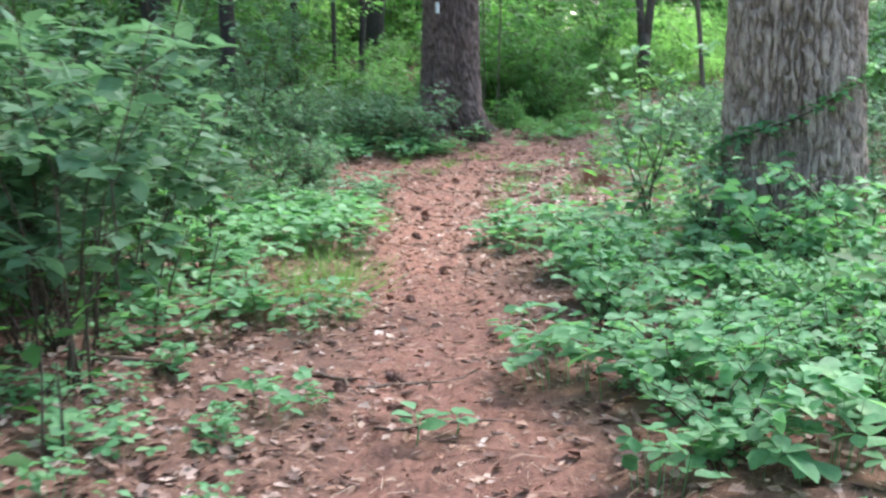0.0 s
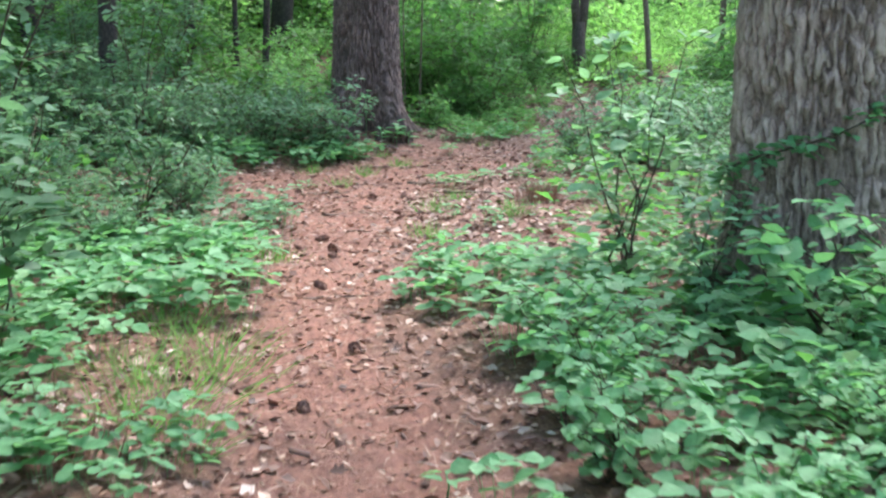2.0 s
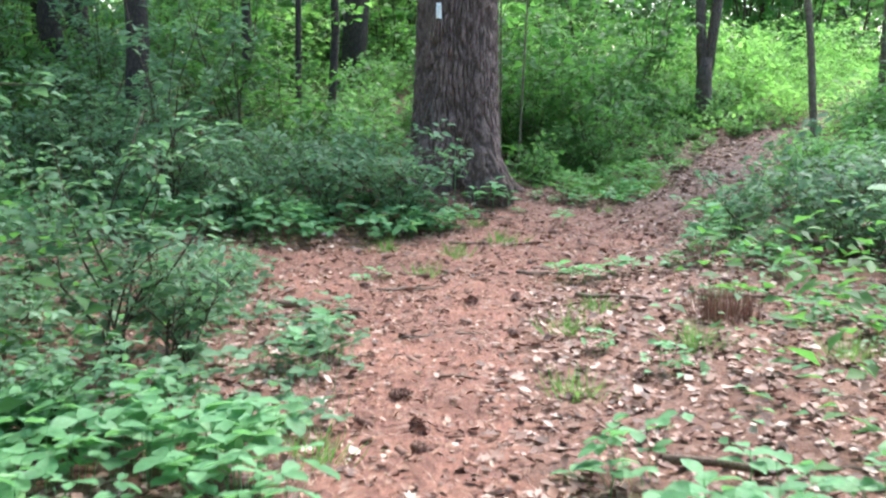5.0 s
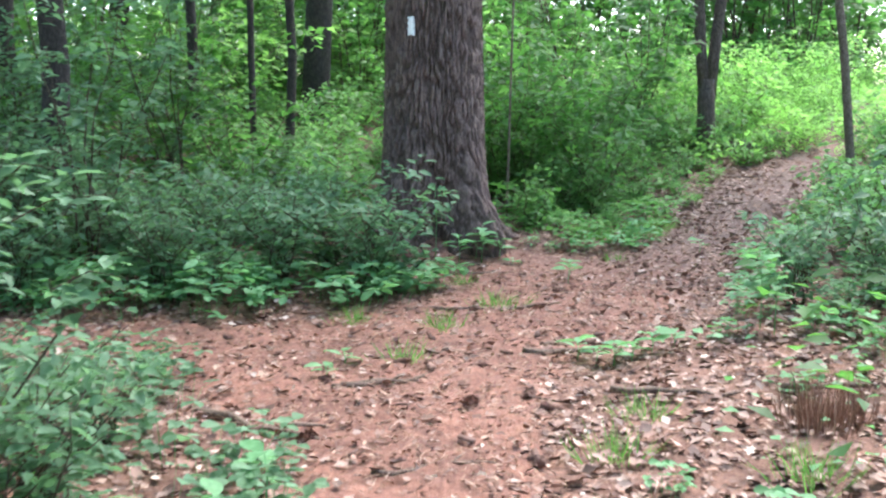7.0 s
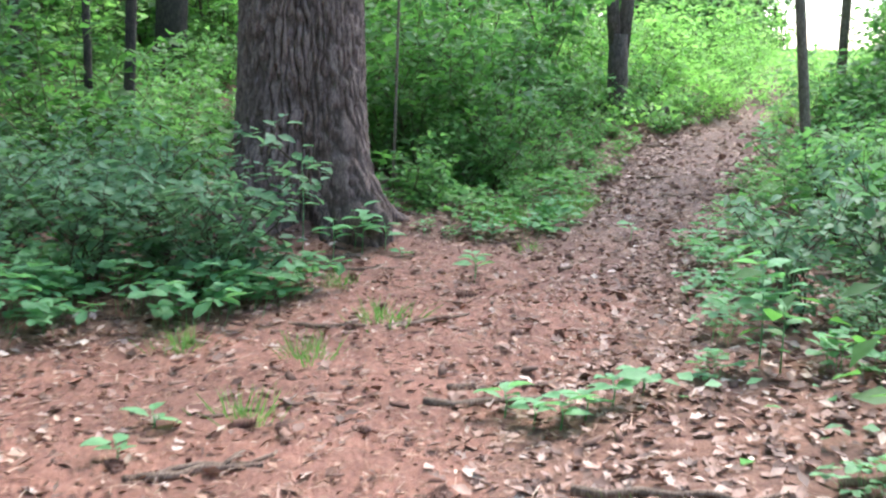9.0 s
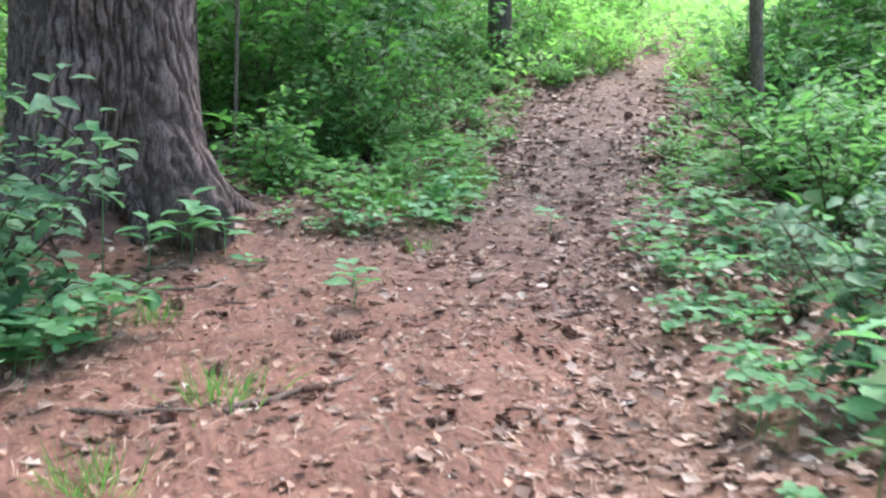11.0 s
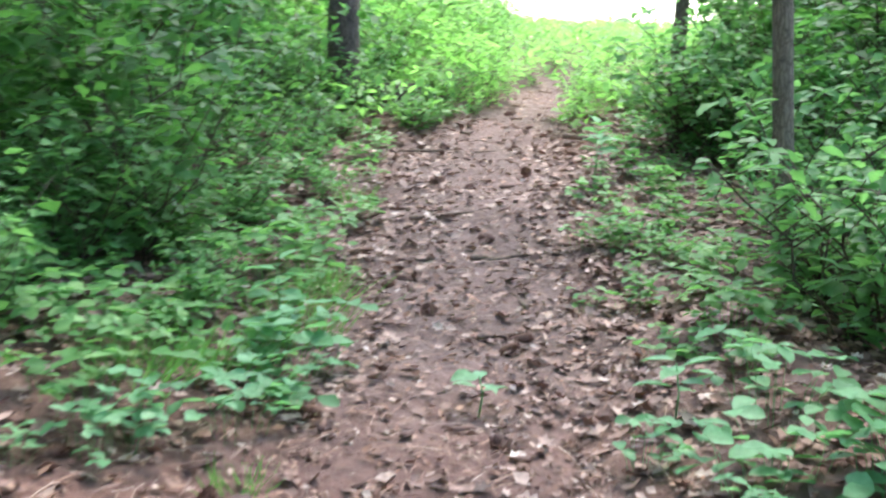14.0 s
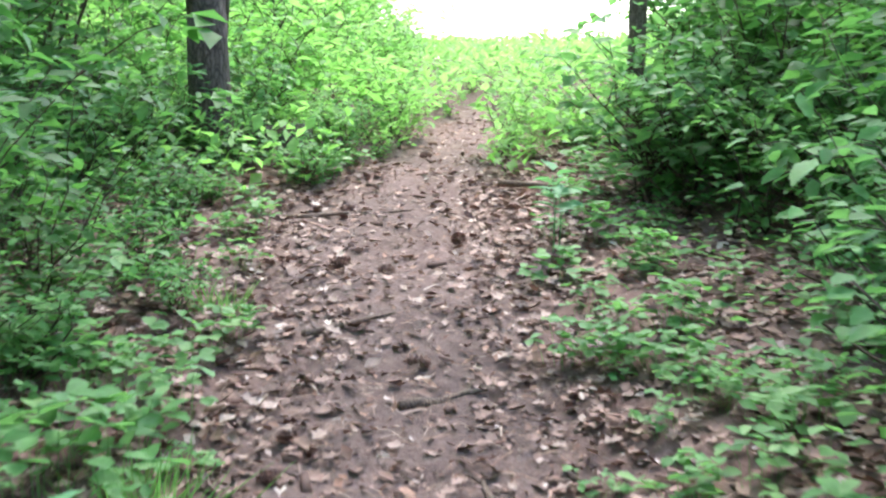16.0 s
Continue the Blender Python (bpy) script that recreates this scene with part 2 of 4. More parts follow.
def land(x, y):
    x, y = np.asarray(x, float), np.asarray(y, float)
    z = along(RISE, y)
    for k in (-1.2, 1.2):
        z = z + along(RISE, y + k)
    z = z / 3
    out = np.clip(off_trail(x, y), 0, 6)
    right = np.clip((x - along(RIGHT, y)) / 3, 0, 1)
    z = z + 0.05 * np.clip(out / 0.6, 0, 1) + right * np.clip((y - 12) / 6, 0, 1) * np.clip((34 - y) / 6, 0, 1) * 0.3
    z = z + 0.02 * np.sin(1.7 * x + 0.6 * y) * np.sin(1.1 * y - 0.8 * x) + 0.012 * np.sin(5.1 * x + 2 * y) * np.sin(4.3 * y)
    z = z + 0.2 * np.exp(-((x - 0.12) ** 2 + (y - 19.15) ** 2) / 0.6)
    return z


def part(name, bm, mat, parent, label=""):
    me = bpy.data.meshes.new(name)
    bm.to_mesh(me)
    bm.free()
    me.materials.append(mat)
    ob = new(name, me)
    ob.parent = parent
    return tagged(ob, label) if label else ob


def mesh_part(name, verts, faces, mat, parent=None, label="", smooth=True):
    me = bpy.data.meshes.new(name)
    me.from_pydata([tuple(v) for v in verts], [], [tuple(f) for f in faces])
    me.polygons.foreach_set("use_smooth", np.full(len(me.polygons), smooth))
    me.materials.append(mat)
    ob = new(name, me)
    if parent:
        ob.parent = parent
    return tagged(ob, label) if label else ob


def bulk(name, shape, faces, place, ahead, up, length, width, mat, parent=None, smooth=True):
    """One mesh of many small pieces: shape is (across, along, above) for unit length and width."""
    s, n = np.array(shape, float), len(place)
    a = ahead / np.linalg.norm(ahead, axis=1)[:, None]
    r = np.cross(a, up)
    r /= np.linalg.norm(r, axis=1)[:, None] + 1e-9
    u = np.cross(r, a)
    v = (place[:, None] + r[:, None] * (s[None, :, :1] * width[:, None, None]) + a[:, None] * (s[None, :, 1:2] * length[:, None, None])
         + u[:, None] * (s[None, :, 2:] * length[:, None, None])).reshape(-1, 3)
    k = len(faces[0])
    f = (np.array(faces)[None] + (np.arange(n) * len(s))[:, None, None]).reshape(-1)
    me = bpy.data.meshes.new(name)
    me.vertices.add(len(v))
    me.vertices.foreach_set("co", v.astype(np.float32).ravel())
    me.loops.add(len(f))
    me.loops.foreach_set("vertex_index", f.astype(np.int32))
    me.polygons.add(len(f) // k)
    me.polygons.foreach_set("loop_start", np.arange(0, len(f), k, dtype=np.int32))
    me.polygons.foreach_set("loop_total", np.full(len(f) // k, k, dtype=np.int32))
    me.polygons.foreach_set("use_smooth", np.full(len(f) // k, smooth))
    me.materials.append(mat)
    me.update(calc_edges=True)
    ob = new(name, me)
    if parent:
        ob.parent = parent
    return ob


# leaf shapes: across, along, above
OVATE = [(0, 0, 0), (-0.42, 0.3, 0.07), (-0.46, 0.55, 0.06), (-0.2, 0.84, 0.0), (0, 1, -0.1), (0.2, 0.84, 0.0), (0.46, 0.55, 0.06), (0.42, 0.3, 0.07), (0, 0.34, 0.0), (0, 0.7, -0.02)]
OVATE_F = [(0, 8, 1), (1, 8, 9), (1, 9, 2), (2, 9, 3), (3, 9, 4), (4, 9, 5), (5, 9, 6), (6, 9, 7), (7, 9, 8), (0, 7, 8)]
ROUND = [(0, 0, 0), (-0.3, 0.25, 0.04), (-0.5, 0.6, 0.08), (-0.3, 0.88, 0.03), (0, 1, -0.06), (0.3, 0.88, 0.03), (0.5, 0.6, 0.08), (0.3, 0.25, 0.04), (0, 0.36, 0.0), (0, 0.72, -0.02)]
MID = [(0, 0, 0), (-0.46, 0.38, 0.07), (-0.27, 0.78, 0.02), (0, 1, -0.1), (0.27, 0.78, 0.02), (0.46, 0.38, 0.07), (0, 0.5, -0.01)]
MID_F = [(0, 6, 1), (1, 6, 2), (2, 6, 3), (3, 6, 4), (4, 6, 5), (5, 6, 0)]
SIMPLE = [(0, 0, 0), (-0.5, 0.45, 0.08), (0, 1, -0.08), (0.5, 0.45, 0.08), (0, 0.5, -0.01)]
SIMPLE_F = [(0, 4, 1), (1, 4, 2), (2, 4, 3), (3, 4, 0)]
LOBED = [(0, 0, 0), (-0.2, 0.2, 0.05), (-0.5, 0.3, 0.12), (-0.22, 0.45, 0.03), (-0.45, 0.65, 0.1), (-0.12, 0.75, 0.0), (0, 1, 0.08), (0.12, 0.75, 0.0), (0.45, 0.65, 0.14), (0.22, 0.45, 0.02),
         (0.5, 0.3, 0.08), (0.2, 0.2, 0.04), (0, 0.5, -0.02)]
LOBED_F = [(i, i + 1, 12) for i in range(11)] + [(11, 0, 12)]
BLADE = [(-0.5, 0, 0), (0.5, 0, 0), (0.4, 0.55, 0.06), (-0.4, 0.55, 0.06), (0.06, 1, -0.06), (-0.06, 1, -0.06)]
BLADE_F = [(0, 1, 2, 3), (3, 2, 4, 5)]
rng = np.random.default_rng(11)


def leaf_dirs(n, lift, jitter=0.5, gen=None):
    g = gen or rng
    a = g.uniform(0, 2 * np.pi, n)
    ahead = np.stack([np.cos(a), np.sin(a), lift + jitter * g.normal(size=n) * 0.6], 1)
    up = np.stack([g.normal(0, 0.35, n), g.normal(0, 0.35, n), np.ones(n)], 1)
    return ahead, up


def tube(points, radii, sides=8, cap=True):
    """Verts and faces of a tapering limb along points."""
    pts = [Vector(p) for p in points]
    verts, faces = [], []
    for i, p in enumerate(pts):
        d = (pts[min(i + 1, len(pts) - 1)] - pts[max(i - 1, 0)]).normalized()
        x = d.orthogonal().normalized() if abs(d.z) < 0.9 else Vector((1, 0, 0))
        x = (x - d * x.dot(d)).normalized()
        y = d.cross(x)
        for k in range(sides):
            a = 2 * math.pi * k / sides
            verts.append(p + (x * math.cos(a) + y * math.sin(a)) * radii[i])
    for i in range(len(pts) - 1):
        for k in range(sides):
            faces.append((i * sides + k, i * sides + (k + 1) % sides, (i + 1) * sides + (k + 1) % sides, (i + 1) * sides + k))
    if cap:
        faces.append(tuple(range((len(pts) - 1) * sides, len(pts) * sides)))
        faces.append(tuple(reversed(range(sides))))
    return verts, faces


def joined(tubes):
    verts, faces = [], []
    for v, f in tubes:
        o = len(verts)
        verts += v
        faces += [tuple(i + o for i in q) for q in f]
    return verts, faces


# ---- ground: one sheet, fine near the trail ----
def grid_axis(stops):
    out = []
    for (a, b, step) in stops:
        out += list(np.arange(a, b, step))
    return np.array(out + [stops[-1][1]])


gx = grid_axis([(-900, -40, 120), (-40, -8, 1.2), (-8, -3, 0.25), (-3, 6, 0.07), (6, 12, 0.16), (12, 40, 1.2), (40, 900, 120)])
gy = grid_axis([(-900, -20, 120), (-20, 2.5, 0.9), (2.5, 26, 0.075), (26, 34, 0.25), (34, 70, 1.2), (70, 900, 120)])
XX, YY = np.meshgrid(gx, gy)
ZZ = land(XX, YY)
near_zone = (XX > -4) & (XX < 9) & (YY > 2) & (YY < 32)
ZZ = ZZ + np.where(near_zone, 0.016 * (np.sin(XX * 23 + 3 * np.sin(YY * 7)) * np.sin(YY * 19 + 2 * np.sin(XX * 9)) + rng.normal(0, 0.35, XX.shape)), 0)
nx, ny = len(gx), len(gy)
idx = np.arange(nx * ny).reshape(ny, nx)
quads = np.stack([idx[:-1, :-1], idx[:-1, 1:], idx[1:, 1:], idx[1:, :-1]], -1).reshape(-1, 4)
ground = mesh_part("ground", np.stack([XX, YY, ZZ], -1).reshape(-1, 3), quads, M_GROUND)
tagged(ground, "forest floor of leaf mould with a rust-brown pine-needle trail", "ground", kind="structure")
soft_edge = np.clip(0.5 - off_trail(XX, YY) / 0.5, 0, 1).ravel()
ground.data.attributes.new("trodden", "FLOAT", "POINT").data.foreach_set("value", soft_edge.astype(np.float32))
ground.data.attributes.new("climb", "FLOAT", "POINT").data.foreach_set("value", np.clip((YY.ravel() - 17.2 + 0.8 * np.clip(XX.ravel() - 1.3, -3, 3)) / 3.5, 0, 1).astype(np.float32))


# ---- trees ----
def trunk_mesh(name, r0, height, mat, parent, seed, ridge=0.03, ridges=50, flare=0.5, flare_h=0.6, lobes=5, around=360, step=0.03, fine_to=3.2, label=""):
    """Trunk with buttressed foot and long wandering bark ridges, broken into plates, in the mesh."""
    zs = list(np.arange(-0.25, fine_to, step)) + list(np.arange(fine_to, height, 0.6)) + [height]
    verts, plates = [], []
    off = Vector((seed * 7.3, seed * 3.1, 0))
    for z in zs:
        taper = 1 - 0.62 * max(z, 0) / height
        fl = flare * math.exp(-max(z, 0) / flare_h)
        for k in range(around):
            a = 2 * math.pi * k / around
            c, sn = math.cos(a), math.sin(a)
            r = r0 * taper * (1 + fl * (0.6 + 0.55 * math.cos(lobes * a + seed) + 0.25 * math.cos((lobes + 2) * a + 2 * seed)))
            rise = 0.6
            if z < fine_to + 0.1:
                u = a * ridges / (2 * math.pi) + 1.3 * noise.noise(Vector((c * 2.5, sn * 2.5, z * 0.9)) + off) + 0.75 * noise.noise(Vector((c * 9, sn * 9, z * 5)) - off) + 0.4 * noise.noise(Vector((c * 22, sn * 22, z * 16)) + off)
                cell = math.floor(u)
                hump = min(1.0, (1 - abs(2 * (u - cell) - 1)) / 0.45)
                gap = noise.noise(Vector((cell * 5.7, 0.3 * seed + 0.5 * (u - cell), z * 9 + 1.3 * cell)))
                broken = min(1.0, max(0.0, (gap + 0.3) / 0.2))
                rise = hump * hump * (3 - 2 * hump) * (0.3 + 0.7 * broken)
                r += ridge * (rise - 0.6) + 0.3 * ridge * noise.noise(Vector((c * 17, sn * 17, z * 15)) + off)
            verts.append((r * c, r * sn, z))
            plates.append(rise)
    faces = []
    for i in range(len(zs) - 1):
        for k in range(around):
            faces.append((i * around + k, i * around + (k + 1) % around, (i + 1) * around + (k + 1) % around, (i + 1) * around + k))
    faces.append(tuple(range((len(zs) - 1) * around, len(zs) * around)))
    ob = mesh_part(name, verts, faces, mat, parent, label, smooth=True)
    # low values mark the furrows, where the bark colour is darkened
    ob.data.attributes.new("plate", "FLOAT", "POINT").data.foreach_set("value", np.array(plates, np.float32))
    return ob


def crown(parent, centre, size, n, leaf, mat, seed, low=-1.0):
    """A crown of loose leaf clumps with gaps."""
    g = np.random.default_rng(seed)
    clumps = g.normal(size=(max(8, n // 60), 3))
    clumps /= np.linalg.norm(clumps, axis=1)[:, None]
    clumps *= g.uniform(0.35, 1.0, (len(clumps), 1))
    clumps[:, 2] = np.maximum(clumps[:, 2], low)
    c = np.array(centre) + clumps * np.array(size)
    p = c[g.integers(0, len(c), n)] + g.normal(size=(n, 3)) * np.array(size) * np.array((0.16, 0.16, 0.09))
    ahead, up = leaf_dirs(n, -0.25, 0.7, g)
    length = g.uniform(0.7, 1.3, n) * leaf
    return bulk("crown", SIMPLE, SIMPLE_F, p, ahead, up, length, length * g.uniform(0.5, 0.75, n), mat, parent)


def limbs(parent, height, low, n, r, reach, mat, seed, sides=7):
    g = np.random.default_rng(seed)
    for i in range(n):
        z = low + (height - low) * (i + g.uniform(0, 0.8)) / n
        a = g.uniform(0, 2 * np.pi)
        d = np.array((math.cos(a), math.sin(a), 0))
        pts = [np.array((0, 0, z)) + d * reach * s + np.array((0, 0, reach * (0.45 * s + 0.12 * math.sin(5 * s + i)))) for s in (0, 0.25, 0.5, 0.75, 1)]
        rr = r * (1 - 0.5 * z / height)
        v, f = tube(pts, [rr, rr * 0.75, rr * 0.5, rr * 0.3, rr * 0.1], sides)
        mesh_part("limb", v, f, mat, parent)


def place(name, x, y, sink=0.0, turn=0.0):
    e = new(name)
    e.empty_display_size = 0.1
    e.matrix_basis = pose(x, y, float(land(x, y)) - sink, 0, 0, turn)
    return e


def big_pine():
    t = place("pine_tree", 0.12, 19.15)
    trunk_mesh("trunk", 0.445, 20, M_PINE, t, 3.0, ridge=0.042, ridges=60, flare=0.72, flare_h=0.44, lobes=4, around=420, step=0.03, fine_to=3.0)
    limbs(t, 19, 8, 9, 0.11, 3.2, M_PINE, 5)
    crown(t, (0, 0, 12.5), (4.6, 4.6, 5.0), 1900, 0.26, M_CROWN, 6)
    # roots running out from the foot
    g = np.random.default_rng(61)
    for deg, reach, thick in ((-8, 0.98, 0.1), (-38, 0.9, 0.09), (-75, 0.85, 0.08), (-118, 0.9, 0.09), (-160, 0.9, 0.09), (60, 0.9, 0.09), (130, 0.9, 0.09)):
        pts = []
        for q in np.linspace(0, 1, 9):
            a, d = radians(deg) + 0.12 * g.normal() * q, 0.36 + (reach - 0.36) * q
            x, y = d * math.cos(a), d * math.sin(a)
            floor_z = float(land(0.12 + x, 19.15 + y) - land(0.12, 19.15))
            pts.append((x, y, floor_z + 0.3 * (1 - q) ** 2.0 - 0.05))
        v, f = tube(pts, [thick * (1 - 0.75 * q) * g.uniform(0.88, 1.12) for q in np.linspace(0, 1, 9)], 12)
        mesh_part("root", v, f, M_PINEROOT, t)
    # painted trail mark on the side facing the trail
    verts, faces, a0, n = [], [], -2.07, 7
    for i in range(13):
        z = 1.69 + 0.18 * i / 12
        for k in range(n):
            a = a0 + 0.15 * (k / (n - 1) - 0.5) + 0.006 * math.sin(i * 2.1)
            r = 0.445 * (1 - 0.62 * z / 20) + 0.03 - 0.03 * (k in (0, n - 1) or i in (0, 12)) + 0.004 * math.sin(i * 1.7 + k)
            verts.append((r * math.cos(a), r * math.sin(a), z))
    for i in range(12):
        for k in range(n - 1):
            faces.append((i * n + k, i * n + k + 1, (i + 1) * n + k + 1, (i + 1) * n + k))
    mesh_part("paint_blaze", verts, faces, M_PAINT, t, "white painted upright trail blaze")
    return tagged(t, "huge straight pine with dark furrowed bark and a white painted blaze", "tree")


def old_tree():
    t = place("old_tree", 2.45, 8.55)
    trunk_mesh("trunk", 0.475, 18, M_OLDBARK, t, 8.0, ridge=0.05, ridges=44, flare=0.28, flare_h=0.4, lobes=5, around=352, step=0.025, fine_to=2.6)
    limbs(t, 17, 7, 9, 0.14, 3.8, M_OLDBARK, 15)
    crown(t, (0, 0, 12), (4.6, 4.6, 4.0), 1000, 0.26, M_CROWN, 16)
    return tagged(t, "massive old tree with coarse grey-brown furrowed bark", "tree")


def fork_tree():
    t = place("forked_tree", 4.07, 24.9)
    v, f = tube([(0.05, 0, -0.2), (0.0, 0, 0.25), (-0.01, 0, 0.7), (0.0, 0, 1.05)], [0.16, 0.135, 0.125, 0.12], 14)
    mesh_part("trunk", v, f, M_BROWNBARK, t)
    for pts, rr in (([(-0.03, 0, 0.75), (-0.09, 0, 1.4), (-0.13, 0, 2.1), (-0.08, 0.1, 4), (-0.3, 0.2, 9)], [0.09, 0.08, 0.075, 0.07, 0.03]), ([(0.03, 0, 0.75), (0.09, 0, 1.4), (0.17, 0, 2.1), (0.32, -0.1, 3.2), (1.1, -0.4, 9)], [0.09, 0.085, 0.08, 0.07, 0.03])):
        v, f = tube(pts, rr, 12)
        mesh_part("stem", v, f, M_BROWNBARK, t)
    crown(t, (0.3, 0, 8.0), (2.8, 2.8, 2.6), 1600, 0.24, M_CROWN, 26)
    return tagged(t, "slim dark tree forking low into two stems", "tree")


def plain_tree(x, y, r, height, mat, seed, label, lean=(0, 0), crown_size=2.6, n=1100):
    t = place("forest_tree", x, y)
    g = np.random.default_rng(seed)
    w = g.normal(0, r * 0.35, (6, 2))
    hs = [-0.3, 0.0, 0.5, 1.6, 3.5, height * 0.6, height]
    rr = [r * 1.35, r * 1.2, r * 1.04, r, r * 0.9, r * 0.6, r * 0.15]
    pts = [(lean[0] * z + (w[min(i, 5)][0] if i > 1 else 0), lean[1] * z + (w[min(i, 5)][1] if i > 1 else 0), z) for i, z in enumerate(hs)]
    v, f = tube(pts, rr, 14)
    mesh_part("trunk", v, f, mat, t)
    limbs(t, height * 0.9, height * 0.45, 4, r * 0.4, crown_size * 0.8, mat, seed + 1, 6)
    crown(t, (lean[0] * height, lean[1] * height, height * 0.78), (crown_size, crown_size, height * 0.26), n, 0.26, M_CROWN, seed)
    return tagged(t, label, "tree")


big_pine()
old_tree()
fork_tree()
DARK, GREY = "dark straight forest trunk rising out of the undergrowth", "slim grey-brown trunk beside the climbing trail"
plain_tree(-1.66, 28.0, 0.22, 14, M_DARKBARK, 31, DARK, (0.05, 0), 3.2, 1500)
plain_tree(-1.5, 22.6, 0.055, 10, M_DARKBARK, 32, DARK)
plain_tree(-2.85, 24.3, 0.07, 9, M_DARKBARK, 33, "thin crooked dark trunk in the woods", (-0.05, 0))
plain_tree(-2.15, 24.2, 0.045, 8, M_DARKBARK, 34, "thin dark sapling trunk in the woods")
plain_tree(-7.4, 26, 0.2, 13, M_DARKBARK, 35, DARK)
plain_tree(-6.6, 26.5, 0.28, 14, M_DARKBARK, 36, DARK)
plain_tree(-5.3, 23, 0.16, 12, M_DARKBARK, 37, DARK)
plain_tree(-5.6, 25, 0.18, 12, M_DARKBARK, 38, DARK)
plain_tree(-3.4, 19.6, 0.13, 11, M_DARKBARK, 39, DARK, (-0.03, 0))
plain_tree(4.25, 19.6, 0.042, 8, M_GREYBARK, 41, GREY, (-0.1, 0.06), 1.8, 350)
plain_tree(6.4, 23.7, 0.055, 9, M_GREYBARK, 42, GREY, (0, 0), 2.0, 350)
plain_tree(8.6, 24.0, 0.04, 11, M_BROWNBARK, 43, DARK, (0, 0), 2.0, 350)
plain_tree(0.9, 20.5, 0.012, 4.5, M_GREYBARK, 44, "pale thin sapling stem among the undergrowth", (0.03, 0), 0.8, 160)
plain_tree(0.72, 21.0, 0.01, 4.2, M_GREYBARK, 45, "pale thin sapling stem among the undergrowth", (-0.02, 0), 0.8, 160)


# ---- understorey ----
def shrub(name, height, spread, stems, leaf, n, mat, seed, bare=0.3, shape=(OVATE, OVATE_F), droop=-0.1, slim=0.62, stem_r=0.008, split=False):
    """A shrub: stems with side twigs, leaves set along their upper part."""
    g = np.random.default_rng(seed)
    e = new(name)
    e.empty_display_size = 0.1
    tubes, spots = [], []
    for i in range(stems):
        a = 2 * np.pi * (i + g.uniform(0, 0.7)) / stems
        h, s = height * g.uniform(0.65, 1.05), spread * g.uniform(0.35, 1.0)
        b = np.array((math.cos(a), math.sin(a), 0)) * s
        curve = [np.array((g.normal(0, 0.04), g.normal(0, 0.04), -0.05)) + b * (q ** 1.4) + np.array((g.normal(0, 0.02), g.normal(0, 0.02), h * q)) for q in np.linspace(0, 1, 6)]
        own = tube(curve, [stem_r * (1 - 0.14 * k) for k in range(6)], 5 if split else 3)
        if split:
            mesh_part("stem", *own, M_STEM, e)
        else:
            tubes.append(own)
        for j in range(5):
            q = bare + (1 - bare) * (j + g.uniform(0, 1)) / 5
            k = min(int(q * 5), 4)
            base = curve[k] + (curve[k + 1] - curve[k]) * (q * 5 - k)
            a2 = g.uniform(0, 2 * np.pi)
            tip = base + np.array((math.cos(a2), math.sin(a2), g.uniform(0.1, 0.6))) * spread * g.uniform(0.25, 0.6)
            mid = (base + tip) / 2 + np.array((0, 0, 0.04))
            tubes.append(tube([base, mid, tip], [stem_r * 0.5, stem_r * 0.35, stem_r * 0.15], 3, False))
            spots.append((base, mid, tip))
        spots.append((curve[3], curve[4], curve[5]))
    v, f = joined(tubes)
    tagged(mesh_part("branching", v, f, M_STEM, e), kind="stuff")
    spots = np.array(spots)
    pick, q = g.integers(0, len(spots), n), g.uniform(0.1, 1, n)[:, None]
    s = spots[pick]
    p = np.where(q < 0.5, s[:, 0] + (s[:, 1] - s[:, 0]) * q * 2, s[:, 1] + (s[:, 2] - s[:, 1]) * (q * 2 - 1)) + g.normal(0, leaf * 0.3, (n, 3))
    ahead, up = leaf_dirs(n, droop, 0.45, g)
    out = p - np.array((0, 0, height * 0.5))
    ahead[:, :2] += 0.8 * out[:, :2] / (np.linalg.norm(out[:, :2], axis=1)[:, None] + 0.1)
    length = leaf * g.uniform(0.55, 1.25, n)
    tagged(bulk("foliage", shape[0], shape[1], p, ahead, up, length, length * slim * g.uniform(0.8, 1.15, n), mat, e), kind="stuff")
    return e


def herb(seed, stalks=11, tall=0.3, leaf=0.085, mat=None):
    """A low plant of three-part leaves on thin stalks."""
    g = np.random.default_rng(seed)
    e = new("leafy_herb")
    e.empty_display_size = 0.1
    tubes, pl, ah, up = [], [], [], []
    for i in range(stalks):
        a, s = g.uniform(0, 2 * np.pi), g.uniform(0.03, 0.3)
        top = np.array((math.cos(a) * s, math.sin(a) * s, tall * g.uniform(0.2, 1.05)))
        tubes.append(tube([top * np.array((0.6, 0.6, 0)) - (0, 0, 0.03), top * np.array((0.75, 0.75, 0.6)), top], [0.0018, 0.0015, 0.001], 3, False))
        turn, tilt = g.uniform(0, 2 * np.pi), g.normal(0, 0.25, 2)
        for k in (-1.25, 0, 1.25):
            pl.append(top)
            ah.append((math.cos(turn + k), math.sin(turn + k), g.normal(-0.05, 0.2)))
            up.append((tilt[0], tilt[1], 1))
    v, f = joined(tubes)
    tagged(mesh_part("stalk_growth", v, f, M_HERB, e), kind="stuff")
    n = len(pl)
    length = leaf * g.uniform(0.7, 1.25, n)
    bulk("foliage", ROUND, OVATE_F, np.array(pl), np.array(ah), np.array(up), length, length * 0.72, mat or M_HERB, e)["kind"] = "stuff"
    return e


GROWTH = []


